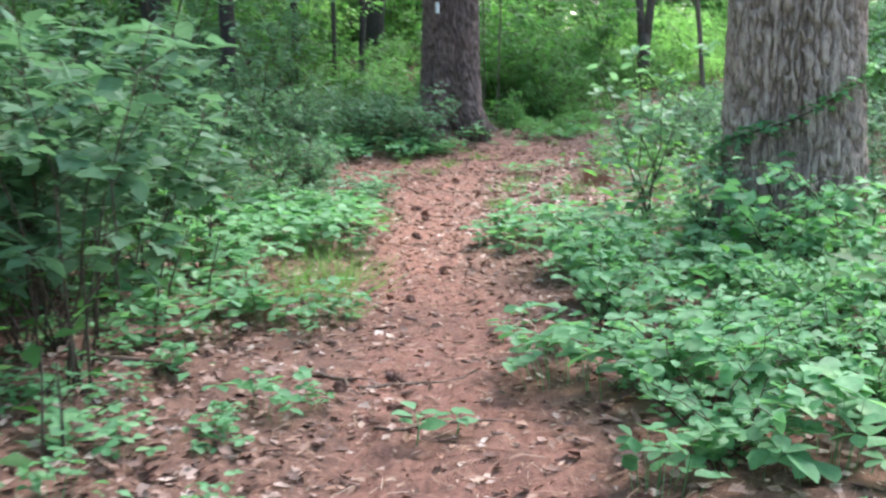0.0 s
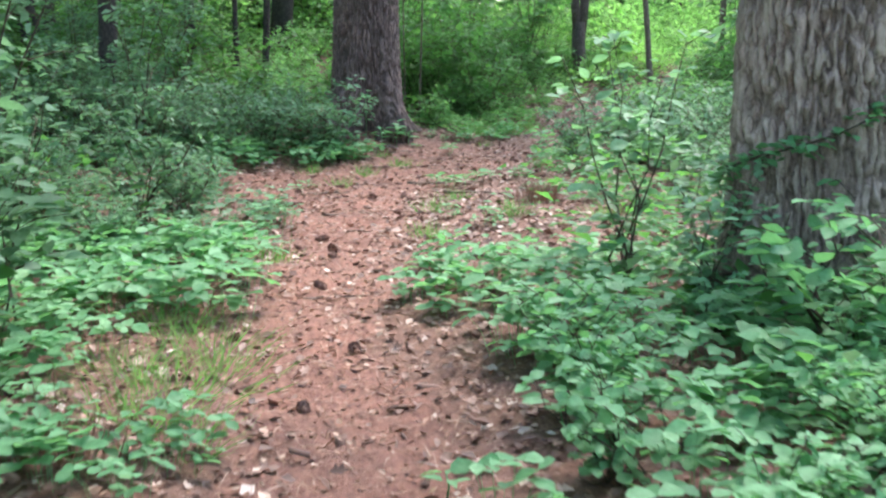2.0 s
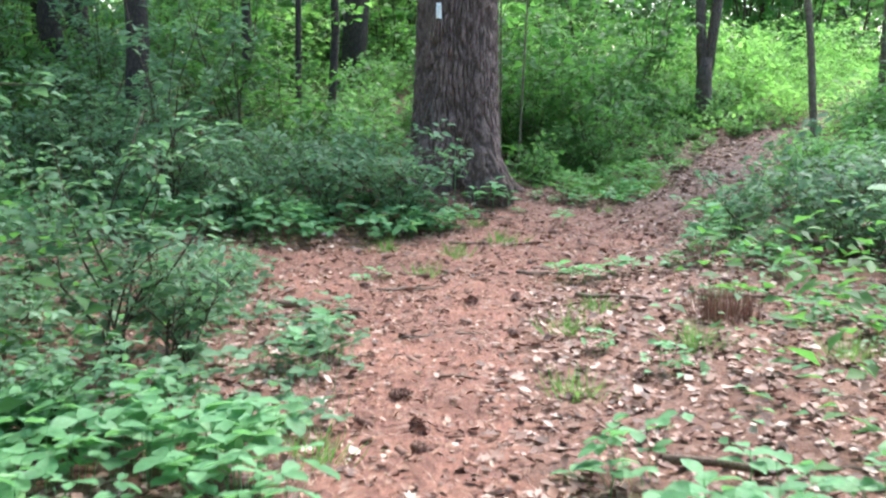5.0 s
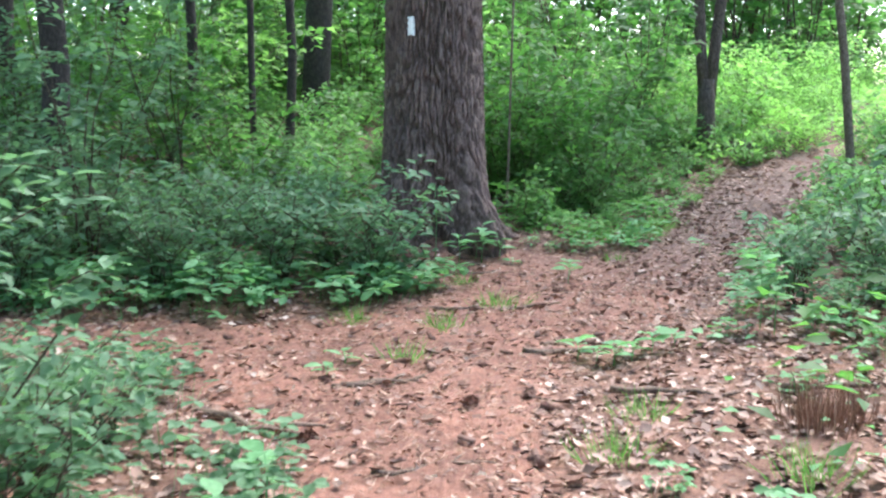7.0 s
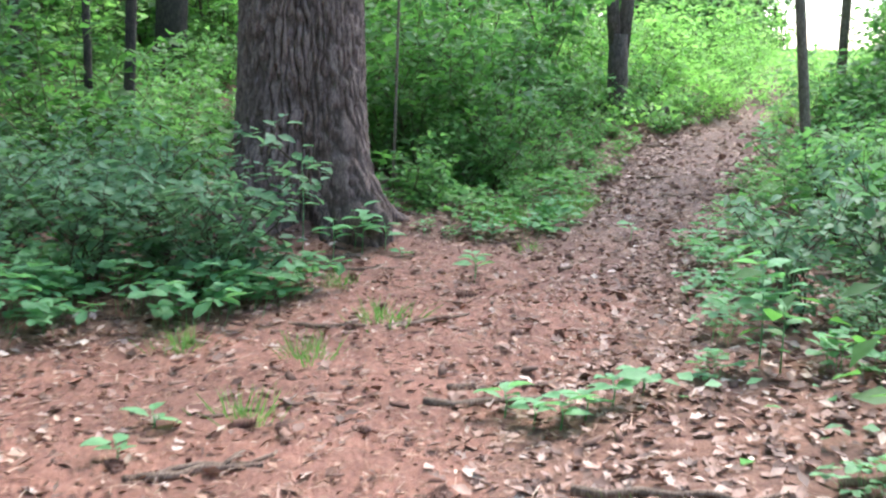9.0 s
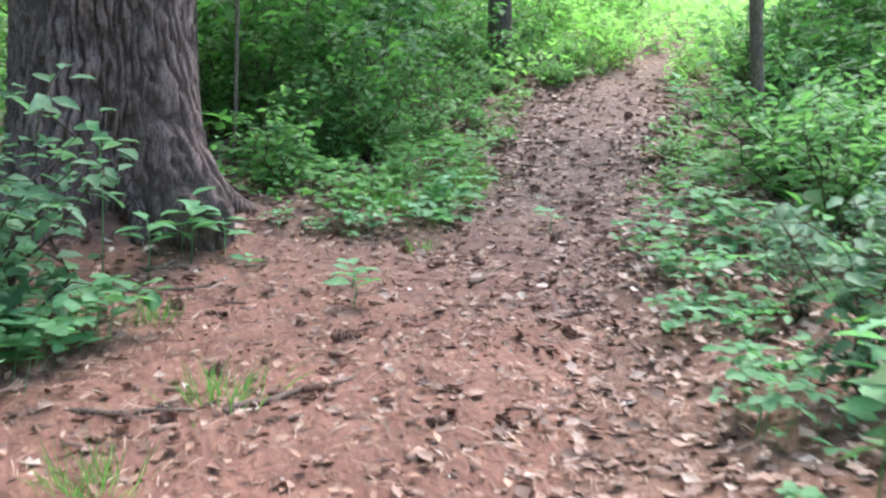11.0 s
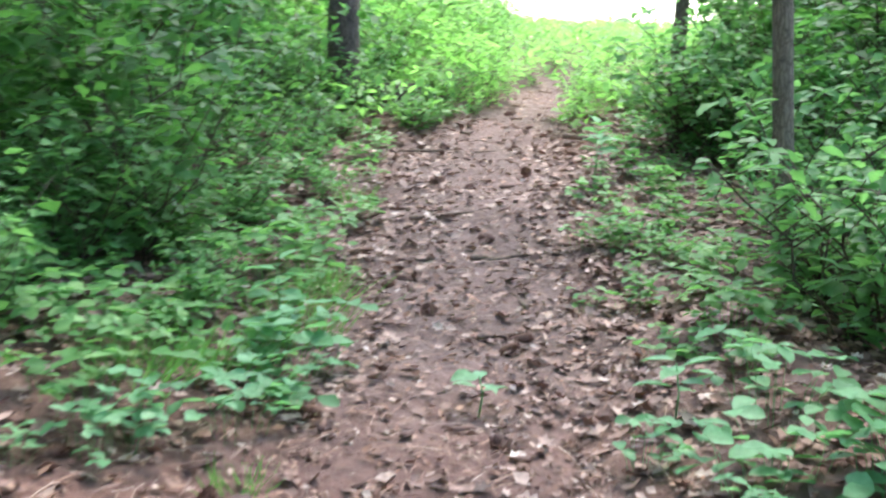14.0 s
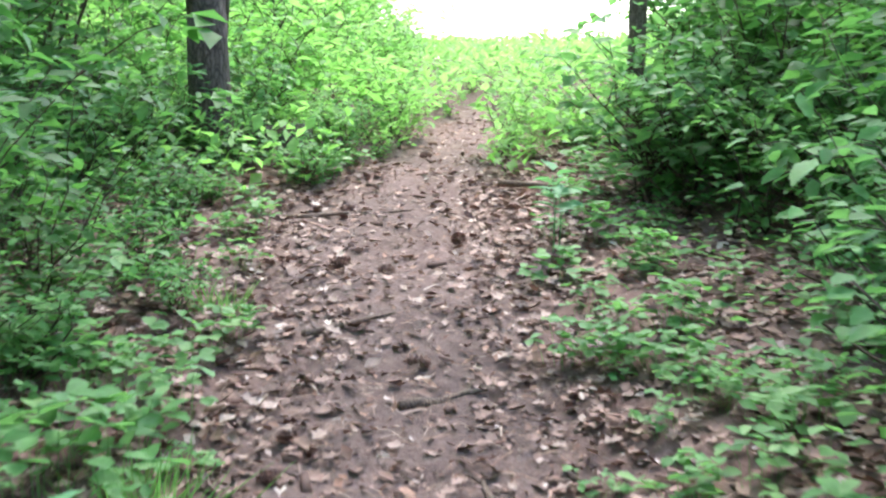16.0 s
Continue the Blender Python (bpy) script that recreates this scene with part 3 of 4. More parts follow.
def scatter(protos, n, box, size, label, category, group, keep=0.15, tilt=4, where=None, gap=0.0, seed=1, edge=0.0, join=False):
    """Copies of prototypes over a stretch of the plan, off the trail."""
    g = np.random.default_rng(seed)
    made, tries, spots = 0, 0, []
    while made < n and tries < n * 30:
        tries += 1
        x, y = g.uniform(box[0], box[2]), g.uniform(box[1], box[3])
        o = float(off_trail(np.array(x), np.array(y)))
        if o < keep or (where and not where(x, y)) or (edge and g.uniform() > math.exp(-(o - keep) / edge)):
            continue
        if gap and any((x - a) ** 2 + (y - b) ** 2 < gap * gap for a, b in spots):
            continue
        spots.append((x, y))
        s = g.uniform(*size)
        m = pose(x, y, float(land(x, y)), g.normal(0, tilt), g.normal(0, tilt), g.uniform(0, 360)) @ Matrix.Diagonal((s, s, s * g.uniform(0.9, 1.1), 1))
        if join:
            GROWTH.append((protos[made % len(protos)], m))
            made += 1
            continue
        c = copy_thing(protos[made % len(protos)], Matrix())
        c.matrix_basis = m
        tagged(c, label, category, group)
        made += 1


def put(proto, x, y, s, turn, label, category="", group=""):
    c = copy_thing(proto, Matrix())
    c.matrix_basis = pose(x, y, float(land(x, y)), 0, 0, turn) @ Matrix.Scale(s, 4)
    return tagged(c, label, category, group)


def glade(x, y):
    """The open strip up the slope, beyond which only sky is seen."""
    return y > 26 and 7.0 + (y - 28) * 0.49 < x < 9.9 + (y - 28) * 0.76


# prototypes; removed again once their copies stand
BROAD = [shrub("broadleaf_shrub", 1.5, 0.65, 5, 0.135, 300, M_SHRUB, 100 + i, 0.35, droop=-0.05, split=True) for i in range(4)]
UPRIGHT = [shrub("upright_shrub", 1.45, 0.5, 6, 0.095, 340, M_PALE, 105 + i, 0.12, (ROUND, OVATE_F), slim=0.68, split=True) for i in range(2)]
DENSE = [shrub("dense_shrub", 0.85, 0.5, 8, 0.088, 370, M_SHRUB, 110 + i, 0.1, (MID, MID_F)) for i in range(4)]
FRESH = [shrub("fresh_shrub", 0.85, 0.5, 8, 0.095, 340, M_FRESH, 190 + i, 0.1, (MID, MID_F)) for i in range(4)]
FRESHLOW = [shrub("fresh_bush", 0.6, 0.5, 9, 0.075, 400, M_FRESH, 195 + i, 0.1, (MID, MID_F)) for i in range(3)]
BUSH = [shrub("bramble_bush", 0.6, 0.5, 9, 0.09, 330, M_HERB, 120 + i, 0.1, (ROUND, OVATE_F), slim=0.7) for i in range(3)]
SAPLING = [shrub("understorey_sapling", 3.2, 1.0, 5, 0.155, 580, M_CROWN, 130 + i, 0.05, (SIMPLE, SIMPLE_F), -0.2, stem_r=0.014) for i in range(5)]
FARBUSH = [shrub("understorey_bush", 1.5, 0.85, 6, 0.118, 480, M_CROWN, 140 + i, 0.02, (SIMPLE, SIMPLE_F), -0.1) for i in range(4)]
# bush and sapling again, the bluish cast of shade put into their leaf colour
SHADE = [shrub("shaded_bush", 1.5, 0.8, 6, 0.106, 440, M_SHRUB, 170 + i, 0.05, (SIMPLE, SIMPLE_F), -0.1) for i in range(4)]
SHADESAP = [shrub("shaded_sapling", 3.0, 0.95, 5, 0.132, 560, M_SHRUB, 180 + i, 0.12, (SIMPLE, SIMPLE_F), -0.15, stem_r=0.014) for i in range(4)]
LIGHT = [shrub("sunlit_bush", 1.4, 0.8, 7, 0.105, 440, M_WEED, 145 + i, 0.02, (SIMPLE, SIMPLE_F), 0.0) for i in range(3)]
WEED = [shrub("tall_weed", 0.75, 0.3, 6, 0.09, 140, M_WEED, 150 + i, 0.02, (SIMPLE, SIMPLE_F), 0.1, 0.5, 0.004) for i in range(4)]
HERB = [herb(160 + i, 13 + i, 0.24 + 0.03 * (i % 3), 0.076 + 0.007 * i) for i in range(5)]
STEMMED = [shrub("stemmed_bush", 1.3, 0.6, 7, 0.08, 640, M_SHRUB, 125 + i, 0.15, (MID, MID_F), split=True) for i in range(2)]
# the same herb in a darker leaf colour that stands for shade
SHADEHERB = [herb(165 + i, 14, 0.3, 0.075, M_SHRUB) for i in range(3)]
PROTOS = STEMMED + SHADEHERB + UPRIGHT + FRESH + FRESHLOW + BROAD + DENSE + BUSH + SAPLING + FARBUSH + LIGHT + SHADE + SHADESAP + WEED + HERB

L_BROAD = "tall broad-leaved shrub with pale blue-green leaves on thin stems"
L_DENSE = "dense knee-high green shrub of small leaves"
L_FRESH = "fresh green knee-high shrub beside the climbing trail"
L_BUSH = "low sprawling leafy bush beside the trail"
L_SAP = "leafy understorey sapling filling the woods"
L_FAR = "leafy green bush in the woods"
L_LIGHT = "bright yellow-green bush on the open slope"
L_WEED = "bright yellow-green weed on the open slope"
L_HERB = "low three-leaved green herb on leaf litter"

# beside the first stretch, west
scatter(BROAD, 24, (-4.6, 4.9, -1.45, 7.8), (0.8, 1.1), L_BROAD, "shrub", "tall shrubs by the trail", 0.85, gap=0.4, seed=2)
scatter(HERB, 24, (-2.6, 6.2, -0.5, 8.0), (0.6, 1.0), L_HERB, "herb", "herbs by the trail", 0.14, gap=0.15, seed=3, edge=0.8, where=lambda x, y: x < -1.15 or y < 6.5)
scatter(HERB, 70, (-3.2, 8.35, -0.4, 10.6), (0.75, 1.1), L_HERB, "herb", "herbs by the trail", 0.1, gap=0.15, seed=23)
scatter(SHADEHERB, 85, (-3.6, 10.2, -0.4, 14.0), (0.7, 1.05), "low herb in the woods, shade put into its dull green leaves", "herb", "shaded herbs", 0.1, gap=0.15, seed=59)
scatter(DENSE, 22, (-4.4, 9.6, -1.2, 14.4), (0.5, 0.8), L_DENSE, "shrub", "dense shrubs", 0.55, gap=0.4, seed=4)
for i, (x, y, s) in enumerate(((-1.95, 5.4, 1.0), (-2.4, 5.0, 1.05), (-2.1, 6.1, 1.1), (-2.7, 5.7, 1.1))):
    put(BROAD[i], x, y, s, 65 * i, L_BROAD, "shrub", "tall shrubs by the trail")
put(STEMMED[0], -1.6, 11.6, 1.0, 30, "multi-stemmed leafy bush with dark thin stems", "bush")
put(STEMMED[1], -2.4, 10.9, 0.95, 200, "multi-stemmed leafy bush with dark thin stems", "bush")
scatter(DENSE, 66, (-6.0, 16.3, 0.1, 20.4), (0.55, 1.2), L_DENSE, "shrub", "dense shrubs", 0.42, gap=0.3, seed=5, where=lambda x, y: (x - 0.12) ** 2 + (y - 19.15) ** 2 > 0.95 and (y < 18.5 or x < -0.75) and y < 17.2 + 3 * max(0, -0.3 - x) + 9 * (x < -0.8))
scatter(HERB, 75, (-5.0, 15.9, 0.5, 17.4), (0.7, 1.2), L_HERB, "herb", "", 0.12, gap=0.16, seed=24, join=True)
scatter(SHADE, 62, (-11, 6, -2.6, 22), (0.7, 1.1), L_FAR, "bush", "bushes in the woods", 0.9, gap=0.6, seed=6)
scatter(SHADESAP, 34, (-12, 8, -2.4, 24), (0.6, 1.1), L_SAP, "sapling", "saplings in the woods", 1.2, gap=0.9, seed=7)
scatter(HERB, 30, (-2.0, 3.5, -0.42, 6.3), (0.4, 0.75), L_HERB, "herb", "herbs by the trail", 0.08, gap=0.16, seed=60)
# beside the first stretch, east
scatter(HERB, 8, (0.55, 8.5, 1.8, 9.7), (0.75, 1.05), L_HERB, "herb", "herbs by the trail", 0.25, gap=0.2, seed=61)
scatter(BUSH, 34, (0.8, 4.0, 3.8, 8.0), (0.5, 0.8), L_BUSH, "bush", "low bushes by the trail", 0.4, gap=0.33, seed=8)
scatter(HERB, 125, (0.3, 3.2, 3.4, 9.4), (0.75, 1.15), L_HERB, "herb", "herbs by the trail", 0.1, gap=0.13, seed=9)
scatter(HERB, 48, (0.3, 9.2, 4.5, 17.5), (0.4, 0.8), L_HERB, "herb", "", 0.25, gap=0.25, seed=10, join=True, where=lambda x, y: (x - 1.55) ** 2 + (y - 12.4) ** 2 > 0.55)
put(BUSH[0], 2.05, 7.2, 1.35, 20, "dark dense leafy bush at the old tree's foot", "bush")
put(BUSH[1], 2.6, 7.5, 1.25, 100, "dark dense leafy bush at the old tree's foot", "bush")
put(UPRIGHT[0], 1.5, 8.9, 0.95, 210, "pale-leaved upright shrub beside the trail", "shrub")
put(UPRIGHT[1], 1.8, 8.35, 0.75, 140, "pale-leaved upright shrub beside the trail", "shrub")
scatter(DENSE, 26, (2.6, 9.8, 6.5, 15.0), (0.6, 1.0), L_DENSE, "shrub", "dense shrubs", 1.1, gap=0.45, seed=11)
scatter(DENSE, 16, (2.2, 14.6, 7.0, 17.5), (0.45, 0.9), L_DENSE, "shrub", "dense shrubs", 0.7, gap=0.36, seed=37)
scatter(FRESH, 60, (3.0, 17.0, 9.0, 25.4), (0.45, 1.0), L_FRESH, "shrub", "dense shrubs", 1.15, gap=0.36, seed=12)
scatter(HERB, 55, (1.8, 14.5, 7.5, 25.0), (0.4, 0.75), L_HERB, "herb", "", 0.5, gap=0.2, seed=25, edge=0.7, join=True)
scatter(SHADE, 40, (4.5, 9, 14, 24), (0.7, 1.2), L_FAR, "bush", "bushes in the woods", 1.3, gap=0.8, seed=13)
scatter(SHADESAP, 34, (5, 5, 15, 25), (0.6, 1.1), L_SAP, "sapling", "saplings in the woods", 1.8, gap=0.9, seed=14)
# low herbs along both edges of the climb
scatter(HERB, 36, (1.6, 18.7, 5.6, 25.0), (0.3, 0.65), L_HERB, "herb", "", 0.08, gap=0.12, seed=49, edge=0.35, join=True)
scatter(HERB, 15, (2.4, 16.4, 5.4, 22.0), (0.4, 0.75), L_HERB, "herb", "", 0.35, gap=0.16, seed=50, edge=0.6, join=True)
scatter(FRESHLOW, 6, (1.8, 19.4, 4.0, 23.5), (0.4, 0.7), "low fresh green bush at the trail's edge", "bush", "bushes by the climb", 0.4, gap=0.35, seed=51, edge=0.4, where=lambda x, y: x < 2.6 + (y - 20) * 0.5)
# dark-leaved bushes under the tall shrubs, west, added to deepen the shade there
scatter(FARBUSH, 26, (-5.2, 4.2, -2.0, 8.4), (0.4, 0.62), L_FAR, "bush", "bushes in the woods", 1.5, gap=0.4, seed=52)
scatter(FRESHLOW, 26, (-3.2, 20.2, 0.1, 24.5), (0.5, 0.95), "fresh green shrub on the floor of the woods", "shrub", "shrubs in the woods", 0.8, gap=0.35, seed=56)
# unseen bushes added round the start to block skylight and shade it
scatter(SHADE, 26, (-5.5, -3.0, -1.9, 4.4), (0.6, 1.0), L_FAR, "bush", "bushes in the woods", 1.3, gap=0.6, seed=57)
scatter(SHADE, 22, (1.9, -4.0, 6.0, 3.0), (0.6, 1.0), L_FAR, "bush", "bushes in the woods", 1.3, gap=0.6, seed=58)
# green closing in on the crest of the trail
scatter(FRESHLOW, 18, (2.8, 23.0, 5.6, 26.4), (0.35, 0.6), "low fresh green bush at the trail's edge", "bush", "bushes by the climb", 0.18, gap=0.3, seed=62, where=lambda x, y: x < 5.0 + (y - 24) * 0.9)
scatter(SAPLING, 26, (8.5, 43, 17.5, 53), (1.2, 1.7), "tall leafy young tree closing the woods", "sapling", "young trees behind the woods", 1.5, gap=0.9, seed=63, where=lambda x, y: x < 14.6 + (y - 45) * 0.45)
scatter(FRESH, 18, (4.9, 20.4, 7.4, 23.8), (0.6, 1.05), L_FRESH, "shrub", "dense shrubs", 0.9, gap=0.4, seed=64)
# herb patches on the needles at the foot of the climb
for i, (x, y, s) in enumerate(((1.55, 18.95, 0.75), (1.78, 18.98, 0.7), (1.38, 18.86, 0.55), (1.92, 19.2, 0.75), (2.1, 19.5, 0.8), (1.15, 18.8, 0.4), (2.22, 19.75, 0.8), (1.0, 18.85, 0.35),
                               (2.92, 18.05, 0.8), (3.12, 17.8, 0.85), (2.76, 18.4, 0.6), (2.62, 17.6, 0.6), (3.2, 18.4, 0.8), (2.45, 17.0, 0.5))):
    put(HERB[i % 5], x, y, s, 47 * i, L_HERB, "herb", "herbs by the trail")
# growth glimpsed past the woods, its sunlit look put into the leaf colour
scatter(LIGHT, 46, (-30, 45, 4, 58), (2.4, 3.6), "tall growth beyond the woods, sunlit yellow-green put into its leaves", "bush", "sunlit growth beyond the woods", 1.5, gap=1.2, seed=53)
scatter(LIGHT, 54, (-10, 26.5, 3.0, 36), (0.9, 1.9), "bush in a gap of the woods, leaves coloured sunlit yellow-green", "bush", "sunlit bushes in the woods", 1.5, gap=0.8, seed=54, where=lambda x, y: not (-2.5 < x < -0.4 and y < 28.6))
# the wall of green behind the pine
scatter(FRESH, 66, (0.95, 19.4, 4.6, 25.6), (0.4, 0.9), L_FRESH, "shrub", "dense shrubs", 1.05, gap=0.26, seed=15)
scatter(HERB, 30, (1.0, 18.8, 3.2, 21.5), (0.5, 0.9), L_HERB, "herb", "", 0.3, gap=0.14, seed=40, join=True)
scatter(HERB, 56, (1.0, 19.1, 4.6, 25.0), (0.35, 0.7), L_HERB, "herb", "", 0.25, gap=0.14, seed=26, join=True)
scatter(FARBUSH, 24, (0.6, 20.6, 3.4, 25.5), (0.6, 0.95), L_FAR, "bush", "bushes in the woods", 0.8, gap=0.4, seed=27)
scatter(FARBUSH, 90, (-14, 21.0, 4.6, 31), (0.7, 1.25), L_FAR, "bush", "bushes in the woods", 0.9, gap=0.55, seed=16, where=lambda x, y: not (-2.3 < x < -0.5 and 22 < y < 28.3))
scatter(SAPLING, 100, (-18, 22.5, 7.0, 37), (0.7, 1.25), L_SAP, "sapling", "saplings in the woods", 1.4, gap=0.7, seed=17, where=lambda x, y: x < 3.6 + (y - 26) * 0.35 and not (-2.3 < x < -0.5 and y < 28.6))
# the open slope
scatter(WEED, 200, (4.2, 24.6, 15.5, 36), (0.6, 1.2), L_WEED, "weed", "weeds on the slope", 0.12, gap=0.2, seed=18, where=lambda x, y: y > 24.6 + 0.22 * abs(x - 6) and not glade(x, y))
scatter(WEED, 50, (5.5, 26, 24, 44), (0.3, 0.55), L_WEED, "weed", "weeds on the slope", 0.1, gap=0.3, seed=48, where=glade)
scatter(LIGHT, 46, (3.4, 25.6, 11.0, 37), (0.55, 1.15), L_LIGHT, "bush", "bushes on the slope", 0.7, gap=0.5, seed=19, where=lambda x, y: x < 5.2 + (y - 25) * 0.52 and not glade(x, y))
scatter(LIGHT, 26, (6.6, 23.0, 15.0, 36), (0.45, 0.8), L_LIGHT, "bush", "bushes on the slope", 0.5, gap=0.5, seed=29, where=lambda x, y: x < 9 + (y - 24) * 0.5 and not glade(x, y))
scatter(SAPLING, 30, (7.2, 20, 20, 36), (0.6, 1.1), L_SAP, "sapling", "saplings in the woods", 1.0, gap=0.8, seed=20, where=lambda x, y: x > 7.4 + (y - 22) * 0.56 and not glade(x, y))

# far woods round the place, which also shade it
FOREST = [plain_tree(-11 - 3 * i, 20 + 5 * i, 0.2, 13 + i, M_DARKBARK, 60 + i, DARK, (0, 0), 3.6, 950) for i in range(3)]
gw = np.random.default_rng(77)
spots = []
while len(spots) < 84:
    x, y = gw.uniform(-24, 24), gw.uniform(-14, 46)
    if abs(x - 0.05 * y) < 4.6 and y < 22 or (3 < x < 11 and 6 < y < 24) or (-6.5 < x < 3 and 14 < y < 33) or (x > 2 and y > 21 and x > 1.5 + (y - 24) * 0.2 and not (x > 12 and y < 32)) or any((x - a) ** 2 + (y - b) ** 2 < 7 for a, b in spots):
        continue
    spots.append((x, y))
    c = copy_thing(FOREST[len(spots) % 3], Matrix())
    c.matrix_basis = pose(x, y, float(land(x, y)), 0, 0, gw.uniform(0, 360)) @ Matrix.Scale(gw.uniform(0.8, 1.15), 4)
    tagged(c, DARK, "tree", "forest trees")

# fuller shrubs on the inside of the bend
scatter(DENSE, 11, (2.9, 14.6, 5.4, 16.6), (0.8, 1.1), "waist-high leafy shrub on the inside of the bend", "shrub", "shrubs at the bend", 0.85, gap=0.5, seed=41)
# grass and weeds closing in on the trail at the crest
scatter(WEED, 50, (4.5, 24.1, 9.6, 28.6), (0.3, 0.6), L_WEED, "weed", "weeds beside the crest", 0.04, gap=0.1, seed=42, edge=0.5)
# thicket by the climb, east
scatter(FARBUSH, 30, (5.6, 20.6, 10.5, 26.5), (0.75, 1.2), L_FAR, "bush", "bushes in the woods", 1.5, gap=0.55, seed=35)
scatter(SAPLING, 14, (6.0, 20.5, 11.5, 27.0), (0.6, 0.95), L_SAP, "sapling", "saplings in the woods", 1.5, gap=0.8, seed=36, where=lambda x, y: x > 6.6 + (y - 22) * 0.6)
for i, (x, y, s) in enumerate(((3.95, 18.9, 1.3), (4.2, 19.3, 1.5), (4.6, 19.0, 1.4), (4.7, 19.9, 1.3), (5.4, 20.6, 1.2), (4.1, 18.2, 1.2), (3.7, 17.5, 1.0))):
    put(FRESHLOW[i % 3], x, y, s * 0.85, 50 * i, "leafy green bush spilling over leaf litter", "bush", "bushes by the climb")
for i, (x, y, s) in enumerate(((6.3, 21.7, 1.0), (6.6, 22.5, 1.1), (6.0, 20.7, 0.95), (7.0, 23.2, 1.2), (5.6, 19.8, 0.85))):
    put(FARBUSH[i % 4], x, y, s, 70 * i, L_FAR, "bush", "bushes in the woods")
scatter(SHADE, 30, (4.0, 2.0, 13, 11), (0.5, 1.0), L_FAR, "bush", "bushes in the woods", 2.0, gap=0.8, seed=39)
# low growth round the dark trunk behind the pine
scatter(FRESH, 34, (-2.5, 20.4, -0.2, 28.5), (0.5, 0.95), "fresh green shrub on the floor of the woods", "shrub", "shrubs in the woods", 0.8, gap=0.35, seed=38)
for i, (x, y, s) in enumerate(((5.9, 22.9, 1.05), (6.15, 23.15, 1.15), (6.5, 23.2, 1.2))):
    put(FRESH[i], x, y, s, 80 * i, L_FRESH, "shrub", "dense shrubs")
# trees behind the slope
scatter(SAPLING, 18, (2.5, 34, 12.5, 45), (1.9, 2.6), "tall leafy young tree closing the woods", "sapling", "young trees behind the woods", 1.5, gap=0.9, seed=34, where=lambda x, y: x < 9.3 + (y - 34) * 0.4 and not glade(x + 1, y))
# the far wall of the woods
scatter(SAPLING, 62, (-26, 31, 13, 44), (1.5, 2.3), "tall leafy young tree closing the woods", "sapling", "young trees behind the woods", 1.5, gap=1.0, seed=31,
        where=lambda x, y: x < 3.5 or (y > 36 and x < 10.4 + (y - 36) * 0.38 and not glade(x + 1, y)))
scatter(SAPLING, 16, (-24, 12, -8, 31), (1.4, 2.0), "tall leafy young tree closing the woods", "sapling", "young trees behind the woods", 1.5, gap=1.0, seed=32)
scatter(SAPLING, 14, (10, 14, 24, 34), (1.3, 1.9), "tall leafy young tree closing the woods", "sapling", "young trees behind the woods", 1.5, gap=1.0, seed=33,
        where=lambda x, y: x > 9.5 + (y - 22) * 0.56)

# the many low herbs, joined; those on the climb take the slope-tinted leaf
for low, high, mat, what in ((-99, 18.4, M_HERB, "low three-leaved green herbs on leaf litter"), (18.4, 99, M_FRESH, "low fresh green herbs beside the climbing trail")):
    gv, gf, go = [], [], 0
    for proto, m in GROWTH:
        if not low <= m.translation.y < high:
            continue
        for o in proto.children:
            co = np.empty(len(o.data.vertices) * 3, np.float32)
            o.data.vertices.foreach_get("co", co)
            co = co.reshape(-1, 3) @ np.array(m.to_3x3()).T + np.array(m.translation)
            gf += [tuple(i + go for i in q.vertices) for q in o.data.polygons]
            gv.append(co)
            go += len(co)
    tagged(mesh_part("herb_growth", np.concatenate(gv), gf, mat), what, "herbs", kind="stuff")

# trees of the western woods, with dense crowns above the view added for shade
ge = np.random.default_rng(21)
WEST = plain_tree(-8.2, 12.5, 0.2, 12, M_DARKBARK, 66, "dark trunk under a dense low crown added for shade", (0, 0), 3.6, 2800)
for i in range(12):
    c = copy_thing(WEST, Matrix())
    x, y = -5.4 - 2.2 * (i % 4) - ge.uniform(0, 1.2), 1.0 + 5.2 * (i // 4) + ge.uniform(0, 3)
    c.matrix_basis = pose(x, y, float(land(x, y)), 0, 0, ge.uniform(0, 360)) @ Matrix.Scale(ge.uniform(0.75, 0.95), 4)
    tagged(c, DARK, "tree", "forest trees")

# more of them, added mostly out of view to shade the west and the start
for x, y, s in ((-4.2, 3.4, 0.9), (-4.1, 8.7, 0.85), (-5.1, 12.7, 0.95), (-6.6, 17.0, 1.0), (-3.2, -2.0, 1.0), (1.6, -7.5, 1.0)):
    c = copy_thing(WEST, Matrix())
    c.matrix_basis = pose(x, y, float(land(x, y)), 0, 0, 61 * x) @ Matrix.Scale(s, 4)
    tagged(c, "dark trunk under a dense low crown added for shade", "tree", "forest trees")

for p in PROTOS:
    for o in list(p.children_recursive) + [p]:
        bpy.data.objects.remove(o)


# ---- litter on the ground, uncountable ----
def on_ground(n, box, keep):
    x, y = rng.uniform(box[0], box[2], n), rng.uniform(box[1], box[3], n)
    ok = keep(x, y)
    x, y = x[ok], y[ok]
    return np.stack([x, y, land(x, y)], 1)


def strewn(name, n, box, keep, shape, length, slim, lift, mat, label, category, wild=0.35, up_lift=0.05):
    p = on_ground(n, box, keep)
    n = len(p)
    ahead, up = leaf_dirs(n, up_lift, wild)
    size = rng.uniform(*length, n)
    p[:, 2] += rng.uniform(*lift, n)
    wide = size * rng.uniform(*slim, n)
    return tagged(bulk(name, *shape, p, ahead, up, size, wide, mat), label, category, kind="stuff")


